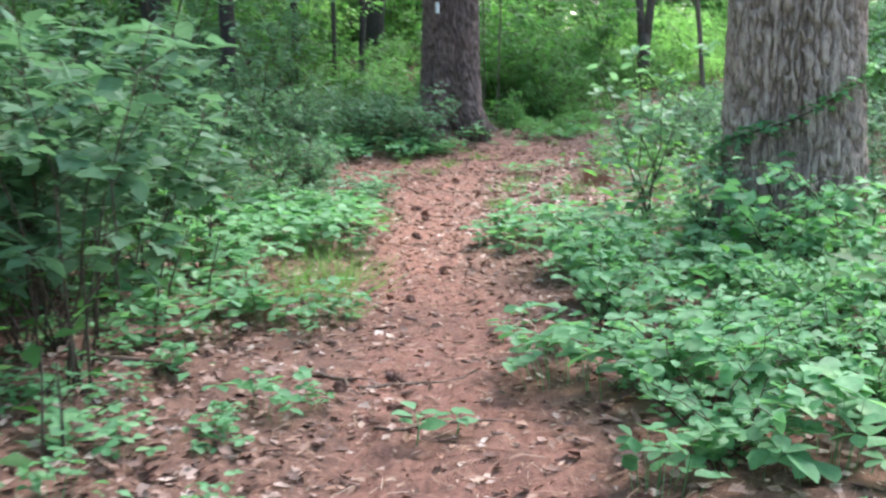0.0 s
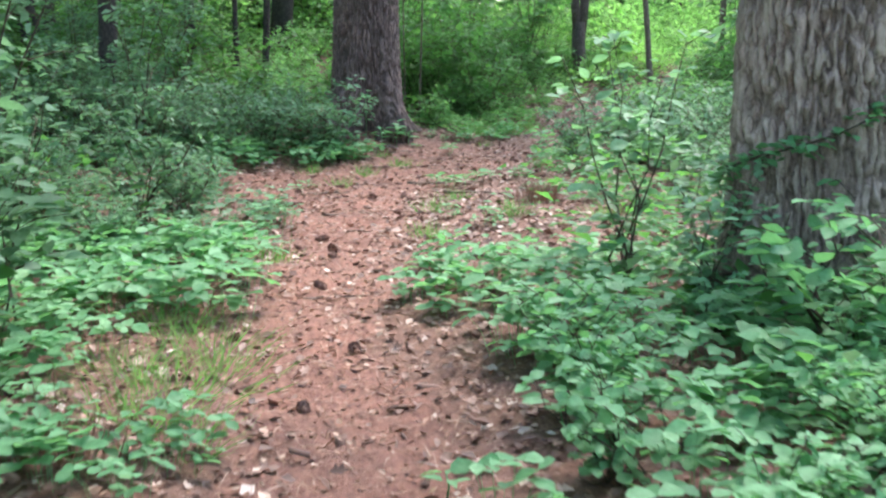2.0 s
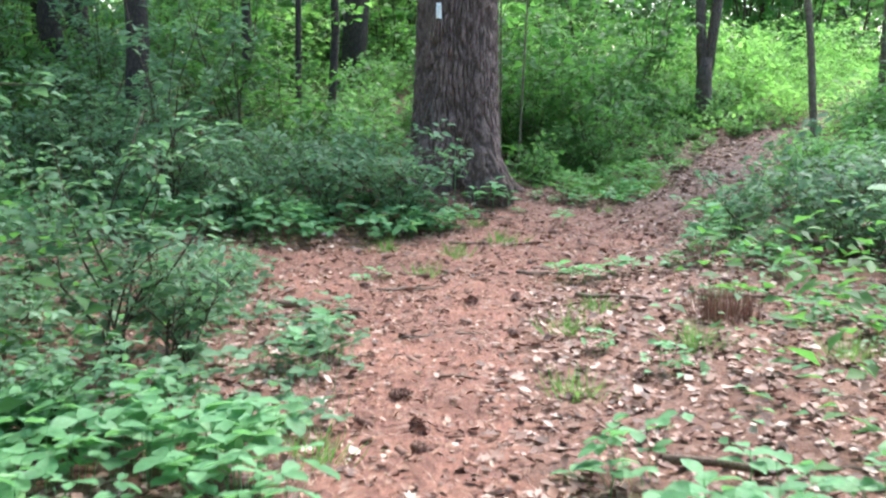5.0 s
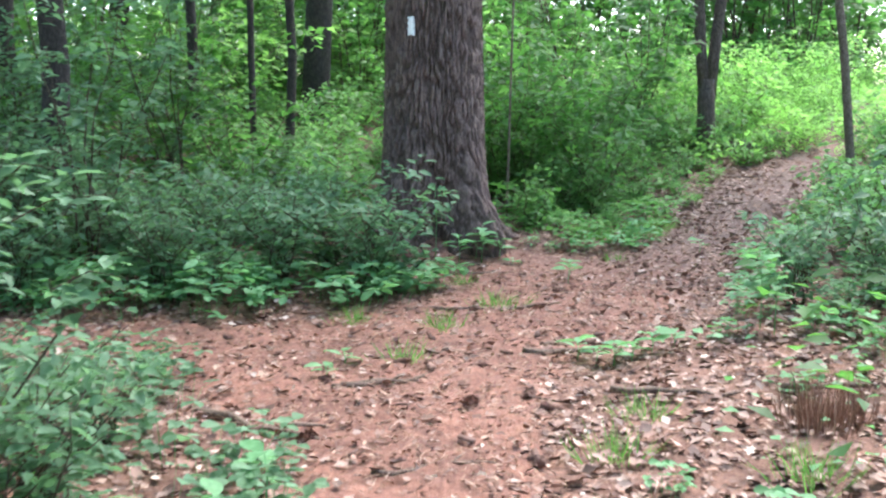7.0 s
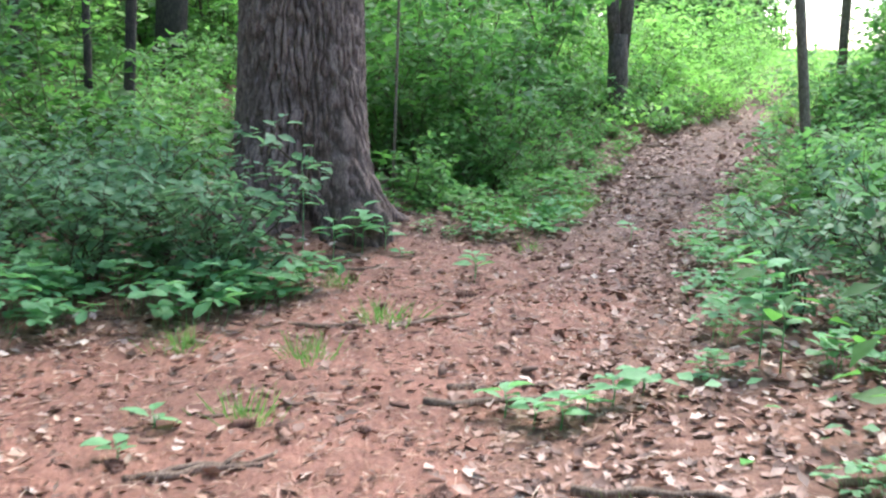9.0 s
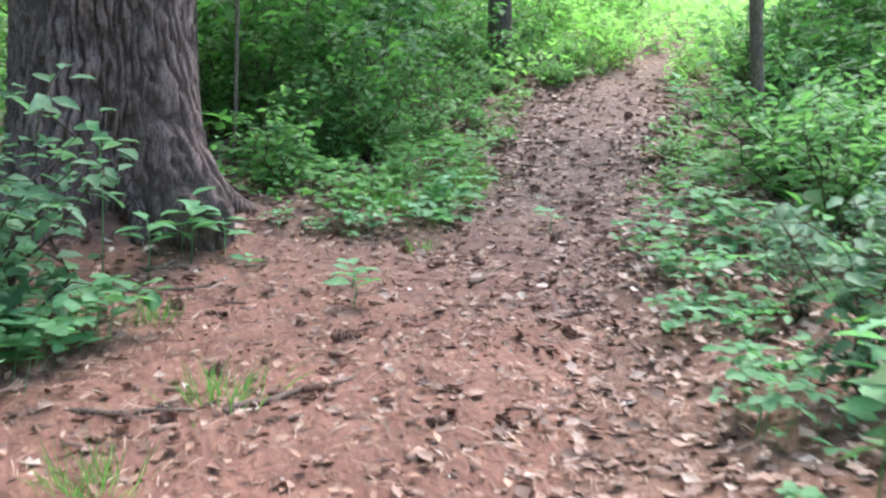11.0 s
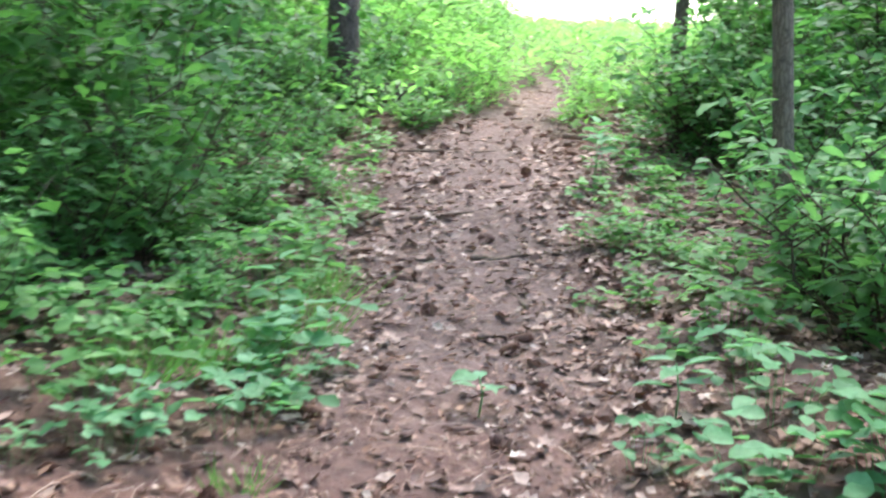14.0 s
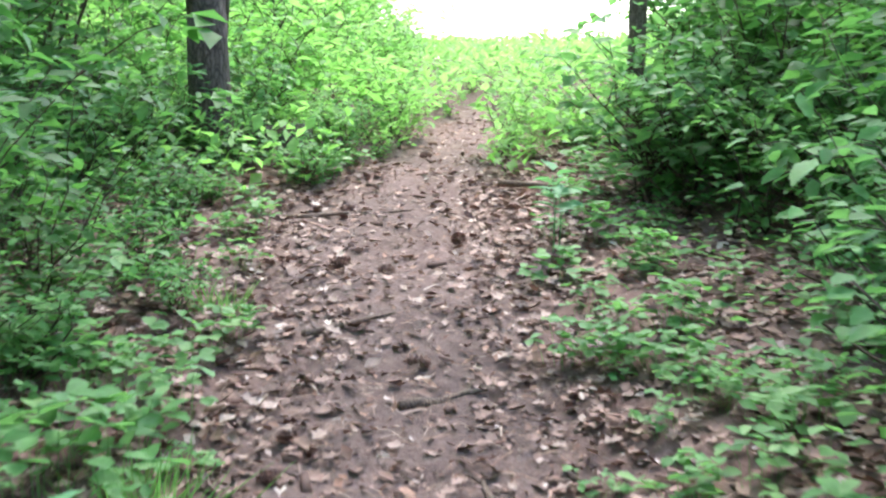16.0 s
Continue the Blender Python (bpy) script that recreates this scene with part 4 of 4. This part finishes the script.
def litter_odds(x, y):
    climb = np.clip((y - 14) / 4, 0, 1)
    calm = np.where(y < 9, np.where(x < -0.6, 0.8, 0.5), 1) * np.where((x < 1.7) & (y > 16.5) & (y < 19.3), 0.45, 1)
    return rng.uniform(size=len(x)) < calm * np.clip(0.1 + 0.14 * climb + (0.45 + off_trail(x, y) * 1.8) * (off_trail(x, y) > -0.25), 0.05, 1)


def chance(f):
    return lambda x, y: rng.uniform(size=len(x)) < f(off_trail(x, y), y)


CURLED = [(0, 0, 0), (-0.5, 0.4, 0.1), (-0.1, 1, 0.06), (0.45, 0.55, 0.12), (0.05, 0.5, -0.02)]
strewn("oak_leaf_litter", 24000, (-4.2, 2.6, 6.8, 24.4), litter_odds, (LOBED, LOBED_F), (0.04, 0.088), (0.5, 0.85), (0.003, 0.02), M_DEAD, "curled brown dead oak leaves strewn over the ground", "leaf litter", 0.26)
strewn("margin_litter", 5000, (1.2, 17.2, 6.8, 24.2), chance(lambda o, y: (o > -0.3) * np.clip(1.3 - 0.7 * np.abs(o - 0.2), 0, 1)), (LOBED, LOBED_F), (0.045, 0.085), (0.5, 0.85), (0.006, 0.03), M_DEAD, "curled dead oak leaves heaped along the climbing trail", "leaf litter", 0.4)
strewn("leaf_litter", 92000, (-5, 2.4, 7.0, 24.8), litter_odds, (CURLED, SIMPLE_F), (0.02, 0.075), (0.5, 0.9), (0.002, 0.018), M_DEAD, "broken brown dead leaves strewn over the ground", "leaf litter", 0.35)
strewn("pine_needles", 115000, (-3.2, 2.6, 7.5, 27), chance(lambda o, y: np.clip(0.9 - o * np.where(y < 9, 0.4, 1.2), 0.1, 1) * np.interp(y, (19, 22, 25), (1, 0.5, 0.15))), (BLADE, BLADE_F), (0.06, 0.14), (0.02, 0.035), (0.006, 0.02), M_NEEDLE, "rust-brown fallen pine needles on the trail", "pine needles", 0.12, 0.0)
strewn("bark_crumbs", 15000, (-3.2, 2.6, 7.0, 27), chance(lambda o, y: np.clip(0.9 - o * 1.2, 0.1, 1)), (CURLED, SIMPLE_F), (0.012, 0.035), (0.4, 0.9), (0.0, 0.012), M_CONE, "small dark bark crumbs and cone scales on the trail", "forest debris", 0.5)
strewn("earth_clods", 9000, (-3.2, 2.6, 7.0, 27), chance(lambda o, y: np.clip(0.9 - o * 1.2, 0.1, 1)), (CURLED, SIMPLE_F), (0.03, 0.07), (0.5, 0.9), (-0.004, 0.006), M_NEEDLE, "matted rust-brown clumps of needles on the trail", "forest debris", 0.4)
FLAKE = [(-0.5, 0, 0), (0.45, 0.05, 0.02), (0.35, 1, 0.12), (-0.3, 0.9, 0.06), (-0.5, 0.02, 0.12), (0.45, 0.06, 0.14), (0.33, 0.97, 0.22), (-0.3, 0.88, 0.17)]
FLAKE_F = [(4, 5, 6, 7), (0, 1, 5, 4), (1, 2, 6, 5), (2, 3, 7, 6), (3, 0, 4, 7)]
strewn("needle_chips", 60000, (-3.2, 2.6, 7.2, 26.5), chance(lambda o, y: np.clip(0.95 - o * 0.8, 0.15, 1) * np.interp(y, (18.5, 21.5, 24), (1, 0.4, 0.12))), (CURLED, SIMPLE_F), (0.014, 0.05), (0.35, 0.8), (0.001, 0.014), M_NEEDLE, "matted rust-brown needle and leaf crumbs on the trail", "forest debris", 0.6)
strewn("bark_flakes", 4800, (-3.2, 2.6, 7.0, 27), chance(lambda o, y: np.clip(0.8 - o * 0.8, 0.1, 1)), (FLAKE, FLAKE_F), (0.025, 0.095), (0.25, 0.55), (-0.004, 0.008), M_CONE, "dark flakes of bark and broken wood on the trail", "forest debris", 0.25)
strewn("ground_cover", 16000, (-9, 3, 9.5, 19), chance(lambda o, y: np.clip((o - 0.45) * 0.8, 0, 0.8)), (SIMPLE, SIMPLE_F), (0.04, 0.09), (0.5, 0.75), (0.02, 0.13), M_HERB, "low green seedlings covering the forest floor", "ground cover")
strewn("fresh_cover", 12000, (0.6, 19, 10, 26), chance(lambda o, y: np.clip((o - 0.25) * 0.9, 0, 0.8)), (SIMPLE, SIMPLE_F), (0.035, 0.08), (0.5, 0.75), (0.03, 0.16), M_FRESH, "low fresh green seedlings beside the climbing trail", "ground cover")
strewn("leaf_fragments", 16000, (0.8, 15, 7.4, 27.2), chance(lambda o, y: np.clip(0.9 - o, 0.2, 1)), (CURLED, SIMPLE_F), (0.012, 0.042), (0.5, 0.9), (0.002, 0.015), M_DEAD, "small pale fragments of dead leaf trodden into the trail", "leaf litter", 0.4)
strewn("pale_twiglets", 15000, (-3.2, 3, 8, 27.5), chance(lambda o, y: np.clip(0.8 - o, 0.15, 1) * np.where(y > 16, 1, 0.35)), (BLADE, BLADE_F), (0.03, 0.13), (0.03, 0.09), (0.004, 0.02), M_DEAD, "short pale broken twigs scattered on the trail", "forest debris", 0.2, 0.02)
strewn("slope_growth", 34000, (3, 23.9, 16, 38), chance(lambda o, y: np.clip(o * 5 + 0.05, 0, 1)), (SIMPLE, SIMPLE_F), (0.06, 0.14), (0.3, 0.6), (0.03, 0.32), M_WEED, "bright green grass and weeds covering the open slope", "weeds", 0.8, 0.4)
strewn("wood_growth", 44000, (-22, 3, 3.2, 40), chance(lambda o, y: np.clip(o - 0.8, 0, 1) * (y > 3)), (SIMPLE, SIMPLE_F), (0.09, 0.16), (0.5, 0.75), (0.05, 0.5), M_CROWN, "green undergrowth covering the floor of the woods", "undergrowth", 0.6)


# ---- small things on the trail ----
def stick(x, y, length, turn, r, label, seed, fork=True, mat=None, lift=0.0):
    g = np.random.default_rng(seed)
    e = place("fallen_stick", x, y, -r * 0.7 - lift, turn)
    pts = [((q - 0.5) * length, g.normal(0, length * 0.035), g.normal(0, r * 0.4)) for q in np.linspace(0, 1, 7)]
    v, f = tube(pts, [r * (1.0 - 0.09 * k) * g.uniform(0.85, 1.12) for k in range(7)], 8)
    mesh_part("stick_shaft", v, f, mat or M_TWIG, e)
    if fork:
        p = np.array(pts[4])
        v, f = tube([p, p + (length * 0.1, length * 0.08, r), p + (length * 0.2, length * 0.2, r * 0.5)], [r * 0.55, r * 0.4, r * 0.15], 6)
        mesh_part("side_twig", v, f, mat or M_TWIG, e)
    return tagged(e, label, "stick", "fallen sticks")


PALE, BROWN = "pale weathered fallen stick lying on the needles", "dark brown fallen twig lying on the trail"
STICKS = ((-0.02, 5.2, 0.75, 20, 0.010, BROWN), (0.0, 4.6, 0.55, 14, 0.009, PALE), (-0.5, 5.2, 0.45, -55, 0.014, BROWN), (-0.82, 13.25, 0.85, -42, 0.028, BROWN), (0.72, 16.37, 0.55, 28, 0.016, PALE),
          (0.2, 16.25, 0.4, -8, 0.014, PALE), (-0.3, 14.18, 0.5, 18, 0.018, PALE), (0.89, 15.11, 0.5, 8, 0.014, BROWN), (0.87, 14.83, 0.7, 2, 0.02, BROWN), (1.86, 18.0, 0.45, 50, 0.013, PALE),
          (3.75, 21.8, 0.8, 22, 0.013, BROWN), (3.6, 20.95, 0.4, 8, 0.018, BROWN), (4.35, 23.55, 1.1, -6, 0.014, BROWN), (5.8, 23.6, 0.8, -20, 0.02, BROWN), (3.35, 20.3, 0.35, 70, 0.01, PALE),
          (0.55, 18.2, 0.6, 4, 0.014, PALE), (-0.1, 9.2, 0.4, 12, 0.008, BROWN), (0.1, 11.6, 0.35, -15, 0.009, PALE), (-0.1, 14.9, 0.55, 25, 0.012, BROWN), (0.55, 13.7, 0.45, -30, 0.01, BROWN),
          (3.1, 19.8, 0.4, 15, 0.011, PALE), (4.9, 24.2, 0.5, 40, 0.01, PALE), (-1.5, 5.4, 1.1, -38, 0.022, BROWN), (1.2, 16.9, 0.3, 60, 0.009, PALE), (2.0, 13.6, 0.8, 5, 0.016, BROWN),
          (-1.95, 6.7, 1.2, -30, 0.03, BROWN), (-0.05, 12.55, 0.5, 20, 0.012, BROWN), (-0.29, 14.12, 0.4, 12, 0.02, PALE), (1.1, 13.54, 0.6, -12, 0.018, BROWN), (1.3, 10.2, 1.1, -3, 0.022, BROWN), (0.44, 17.88, 0.6, 4, 0.014, PALE))
for i, (x, y, length, turn, r, label) in enumerate(STICKS):
    stick(x, y, length, turn, r, label, 300 + i, i % 3 != 1)


def log(x, y, length, turn, r, label, seed):
    g = np.random.default_rng(seed)
    e = place("fallen_log", x, y, -r * 0.75, turn)
    pts = [((q - 0.5) * length, g.normal(0, 0.03), 0) for q in np.linspace(0, 1, 8)]
    v, f = tube(pts, [r * g.uniform(0.88, 1.08) for _ in range(8)], 14)
    mesh_part("log_body", v, f, M_BROWNBARK, e)
    v, f = tube([(0.1, 0, r * 0.6), (0.16, 0.1, r + 0.06)], [r * 0.3, r * 0.2], 8)
    mesh_part("branch_stub", v, f, M_BROWNBARK, e)
    return tagged(e, label, "log")


log(3.35, 15.3, 1.2, 4, 0.035, "dark rotting log lying among herbs", 330)
log(4.25, 25.05, 1.0, -20, 0.1, "dark rotting log at the forked tree's foot", 331)


def cone():
    e = new("pine_cone")
    e.empty_display_size = 0.02
    v, f = tube([(0, -0.045, 0), (0, -0.02, 0), (0, 0.02, 0), (0, 0.05, 0)], [0.012, 0.02, 0.018, 0.006], 8)
    mesh_part("cone_core", v, f, M_CONE, e)
    k = np.arange(46)
    a, y = k * 2.4, -0.042 + 0.09 * k / 46
    d = np.stack([np.cos(a), np.full(46, 0.45), np.sin(a)], 1)
    p = np.stack([0.008 * np.cos(a), y, 0.008 * np.sin(a)], 1)
    tagged(bulk("scale_shell", SIMPLE, SIMPLE_F, p, d, np.stack([np.zeros(46), np.ones(46), np.zeros(46)], 1), np.full(46, 0.026), np.full(46, 0.02), M_CONE, e), kind="stuff")
    return tagged(e, "dark open pine cone on the trail", "pine cone", "pine cones")


proto = cone()
gc = np.random.default_rng(5)
fixed = [(4.4, 23.6), (4.7, 22.9), (2.95, 19.6), (2.85, 20.6), (3.05, 19.7), (1.67, 18.2), (-0.58, 14.2), (1.0, 17.0), (-0.2, 9.4), (0.0, 8.0)]
while len(fixed) < 52:
    x, y = gc.uniform(-2.5, 6.5), gc.uniform(3.6, 26)
    if off_trail(np.array(x), np.array(y)) < 0.12:
        fixed.append((x, y))
for x, y in fixed:
    c = copy_thing(proto, Matrix())
    s = gc.uniform(0.7, 1.15)
    c.matrix_basis = pose(x, y, float(land(x, y)) + 0.018 * s, gc.normal(0, 20), gc.normal(0, 40), gc.uniform(0, 360)) @ Matrix.Scale(s, 4)
for o in list(proto.children) + [proto]:
    bpy.data.objects.remove(o)


def tuft(x, y, n, tall, mat, label, category, seed, spread=0.07):
    g = np.random.default_rng(seed)
    e = place("grass_tuft" if mat is M_GRASS else "dead_fern", x, y)
    p = np.stack([g.normal(0, spread, n), g.normal(0, spread, n), np.full(n, -0.01)], 1)
    fan = 6 if mat is M_GRASS else 2
    ahead = np.stack([p[:, 0] * fan + g.normal(0, 0.06 * fan, n), p[:, 1] * fan + g.normal(0, 0.06 * fan, n), np.ones(n)], 1)
    up = g.normal(size=(n, 3))
    tagged(bulk("blade_clump", BLADE, BLADE_F, p, ahead, up, tall * g.uniform(0.5, 1.2, n), g.uniform(0.003, 0.006, n), mat, e), kind="stuff")
    return tagged(e, label, category, "grass tufts" if mat is M_GRASS else "")


GREEN = "small yellow-green grass tuft on the needles"
for i, (x, y, s) in enumerate(((-0.15, 14.79, 1), (0.1, 15.7, 1), (0.49, 16.38, 1.1), (-0.73, 7.2, 1.3), (-0.62, 7.6, 1.2), (-0.85, 6.9, 1.2), (-0.7, 8.0, 1.2), (-0.95, 7.5, 1.2), (-0.62, 6.6, 1.0), (-0.9, 8.3, 1.1),
                               (2.35, 20.25, 1.4), (2.5, 20.5, 1.4), (2.25, 19.95, 1.3), (1.55, 19.3, 1.3), (1.75, 19.45, 1.3), (2.1, 19.7, 1.1), (-0.5, 15.9, 1.0), (0.3, 17.4, 0.8), (0.65, 12.6, 1.0), (0.55, 11.3, 1.1),
                               (1.3, 12.2, 1.2), (0.9, 13.2, 1.0), (2.0, 11.9, 1.2), (1.7, 18.6, 0.7), (-0.55, 10.3, 1.0), (3.2, 22.1, 1.0), (4.6, 25.3, 1.4), (5.2, 25.6, 1.4), (6.4, 25.0, 1.4), (6.9, 25.6, 1.5))):
    tuft(x, y, int((85 if y < 9 else 75) * s), (0.17 if y < 9 else 0.14) * s, M_GRASS, GREEN, "grass", 400 + i, (0.1 if y < 9 else 0.06) * s)
tuft(1.57, 12.93, 260, 0.23, M_NEEDLE, "upright clump of dead rust-brown fern", "dead fern", 450, 0.065)
tuft(1.74, 12.98, 110, 0.18, M_NEEDLE, "upright clump of dead rust-brown fern", "dead fern", 451, 0.05)
tuft(-0.95, 6.3, 110, 0.24, M_NEEDLE, "upright clump of dead rust-brown fern", "dead fern", 452, 0.07)


def seedling(x, y, tall, leaf, n, seed, label="small broad-leaved seedling standing alone on the needles"):
    g = np.random.default_rng(seed)
    e = place("seedling", x, y)
    v, f = tube([(0, 0, -0.02), (0.01, 0, tall * 0.5), (0, 0.01, tall * 0.95)], [0.004, 0.003, 0.002], 5)
    mesh_part("stem", v, f, M_HERB, e)
    for i in range(n):
        a, z = 2.4 * i + g.uniform(0, 0.5), tall * (0.45 + 0.55 * (i + 1) / n)
        p = np.array([(0.01 * math.cos(a), 0.01 * math.sin(a), z)])
        d = np.array([(math.cos(a), math.sin(a), g.uniform(-0.1, 0.35))])
        s = np.array([leaf * g.uniform(0.75, 1.2)])
        bulk("leaf", OVATE, OVATE_F, p, d, np.array([(g.normal(0, 0.2), g.normal(0, 0.2), 1.0)]), s, s * 0.62, M_HERB, e)
    return tagged(e, label, "seedling", "seedlings")


for i, (x, y, tall, leaf, n) in enumerate(((1.14, 17.53, 0.16, 0.12, 6), (0.5, 18.3, 0.32, 0.15, 9), (0.66, 18.4, 0.2, 0.13, 7), (0.1, 18.05, 0.75, 0.1, 9), (-0.5, 14.66, 0.07, 0.1, 4), (-0.58, 14.27, 0.08, 0.09, 5), (0.8, 14.65, 0.12, 0.11, 6),
                                           (0.96, 14.41, 0.12, 0.12, 7), (1.08, 14.52, 0.1, 0.11, 6), (1.21, 14.62, 0.12, 0.12, 6), (0.88, 14.5, 0.1, 0.1, 5), (1.35, 14.7, 0.1, 0.1, 5), (1.2, 17.9, 0.12, 0.1, 5),
                                           (0.46, 18.45, 0.14, 0.12, 6), (0.3, 18.15, 0.26, 0.15, 8), (1.9, 14.9, 0.48, 0.12, 18), (1.97, 14.85, 0.4, 0.12, 14), (4.9, 22.35, 0.4, 0.13, 12), (5.0, 22.45, 0.34, 0.13, 9),
                                           (2.12, 19.8, 0.3, 0.13, 9), (0.75, 18.2, 0.06, 0.1, 4), (0.05, 4.45, 0.1, 0.09, 6), (-0.1, 4.35, 0.14, 0.09, 7), (0.3, 6.0, 0.1, 0.08, 5), (2.55, 19.0, 0.12, 0.1, 5), (3.0, 18.6, 0.2, 0.12, 7),
                                           (-0.65, 12.1, 0.2, 0.12, 8), (-0.75, 11.7, 0.18, 0.12, 8), (0.5, 9.9, 0.14, 0.11, 6), (0.75, 9.6, 0.16, 0.12, 7), (1.0, 10.0, 0.14, 0.12, 7))):
    seedling(x, y, tall, leaf, n, 500 + i)


def vine():
    """Climber across the old tree's trunk."""
    e = place("climbing_vine", 2.45, 8.55)
    g = np.random.default_rng(9)
    pts = []
    for q in np.linspace(0, 1, 24):
        a, z = radians(-188 + 160 * q), 0.68 + 0.62 * q ** 1.15 + 0.02 * math.sin(9 * q)
        r = 0.475 * (1 - 0.62 * z / 18) * (1 + 0.17 * math.exp(-z / 0.4)) + 0.055
        pts.append((r * math.cos(a), r * math.sin(a), z))
    v, f = tube(pts, [0.009 * (1 - 0.6 * k / 23) for k in range(24)], 6)
    mesh_part("vine_stem", v, f, M_STEM, e)
    p = np.array(pts)[np.minimum(23, (g.uniform(0, 1, 230) ** 1.4 * 24).astype(int))] + g.normal(0, 0.03, (230, 3))
    ahead, up = leaf_dirs(230, -0.1, 0.4, g)
    s = g.uniform(0.045, 0.09, 230)
    tagged(bulk("foliage", OVATE, OVATE_F, p, ahead, up, s, s * 0.7, M_HERB, e), kind="stuff")
    return tagged(e, "thin leafy vine slanting across the old tree's bark", "vine")


vine()


def bare_stem(x, y, tall, lean, seed):
    e = place("bare_stem", x, y)
    v, f = tube([(0, 0, -0.05), (lean * 0.4, 0.01, tall * 0.5), (lean, 0, tall)], [0.007, 0.005, 0.003], 6)
    mesh_part("stem", v, f, M_STEM, e)
    v, f = tube([(lean * 0.5, 0.01, tall * 0.6), (lean * 0.5 + 0.06, 0.02, tall * 0.8)], [0.003, 0.0015], 5)
    mesh_part("side_twig", v, f, M_STEM, e)
    return tagged(e, "thin bare dark stem rising from leaf litter", "stem", "bare stems")


for i, (x, y, tall, lean) in enumerate(((-1.36, 3.95, 0.42, 0.02), (-1.3, 4.0, 0.36, -0.01), (-1.75, 5.9, 0.6, 0.12), (-1.6, 6.0, 0.55, -0.1), (-1.45, 6.1, 0.5, 0.16), (-1.9, 6.2, 0.6, 0.05), (-1.25, 6.2, 0.45, 0.1),
                                          (-1.55, 5.2, 0.7, 0.1), (-1.7, 5.0, 0.65, -0.06), (-1.85, 5.5, 0.75, 0.04), (-1.4, 5.7, 0.6, 0.12), (-2.0, 5.2, 0.7, -0.1), (-1.62, 5.55, 0.7, 0.02), (-2.15, 5.9, 0.8, 0.1))):
    bare_stem(x, y, tall, lean, i)
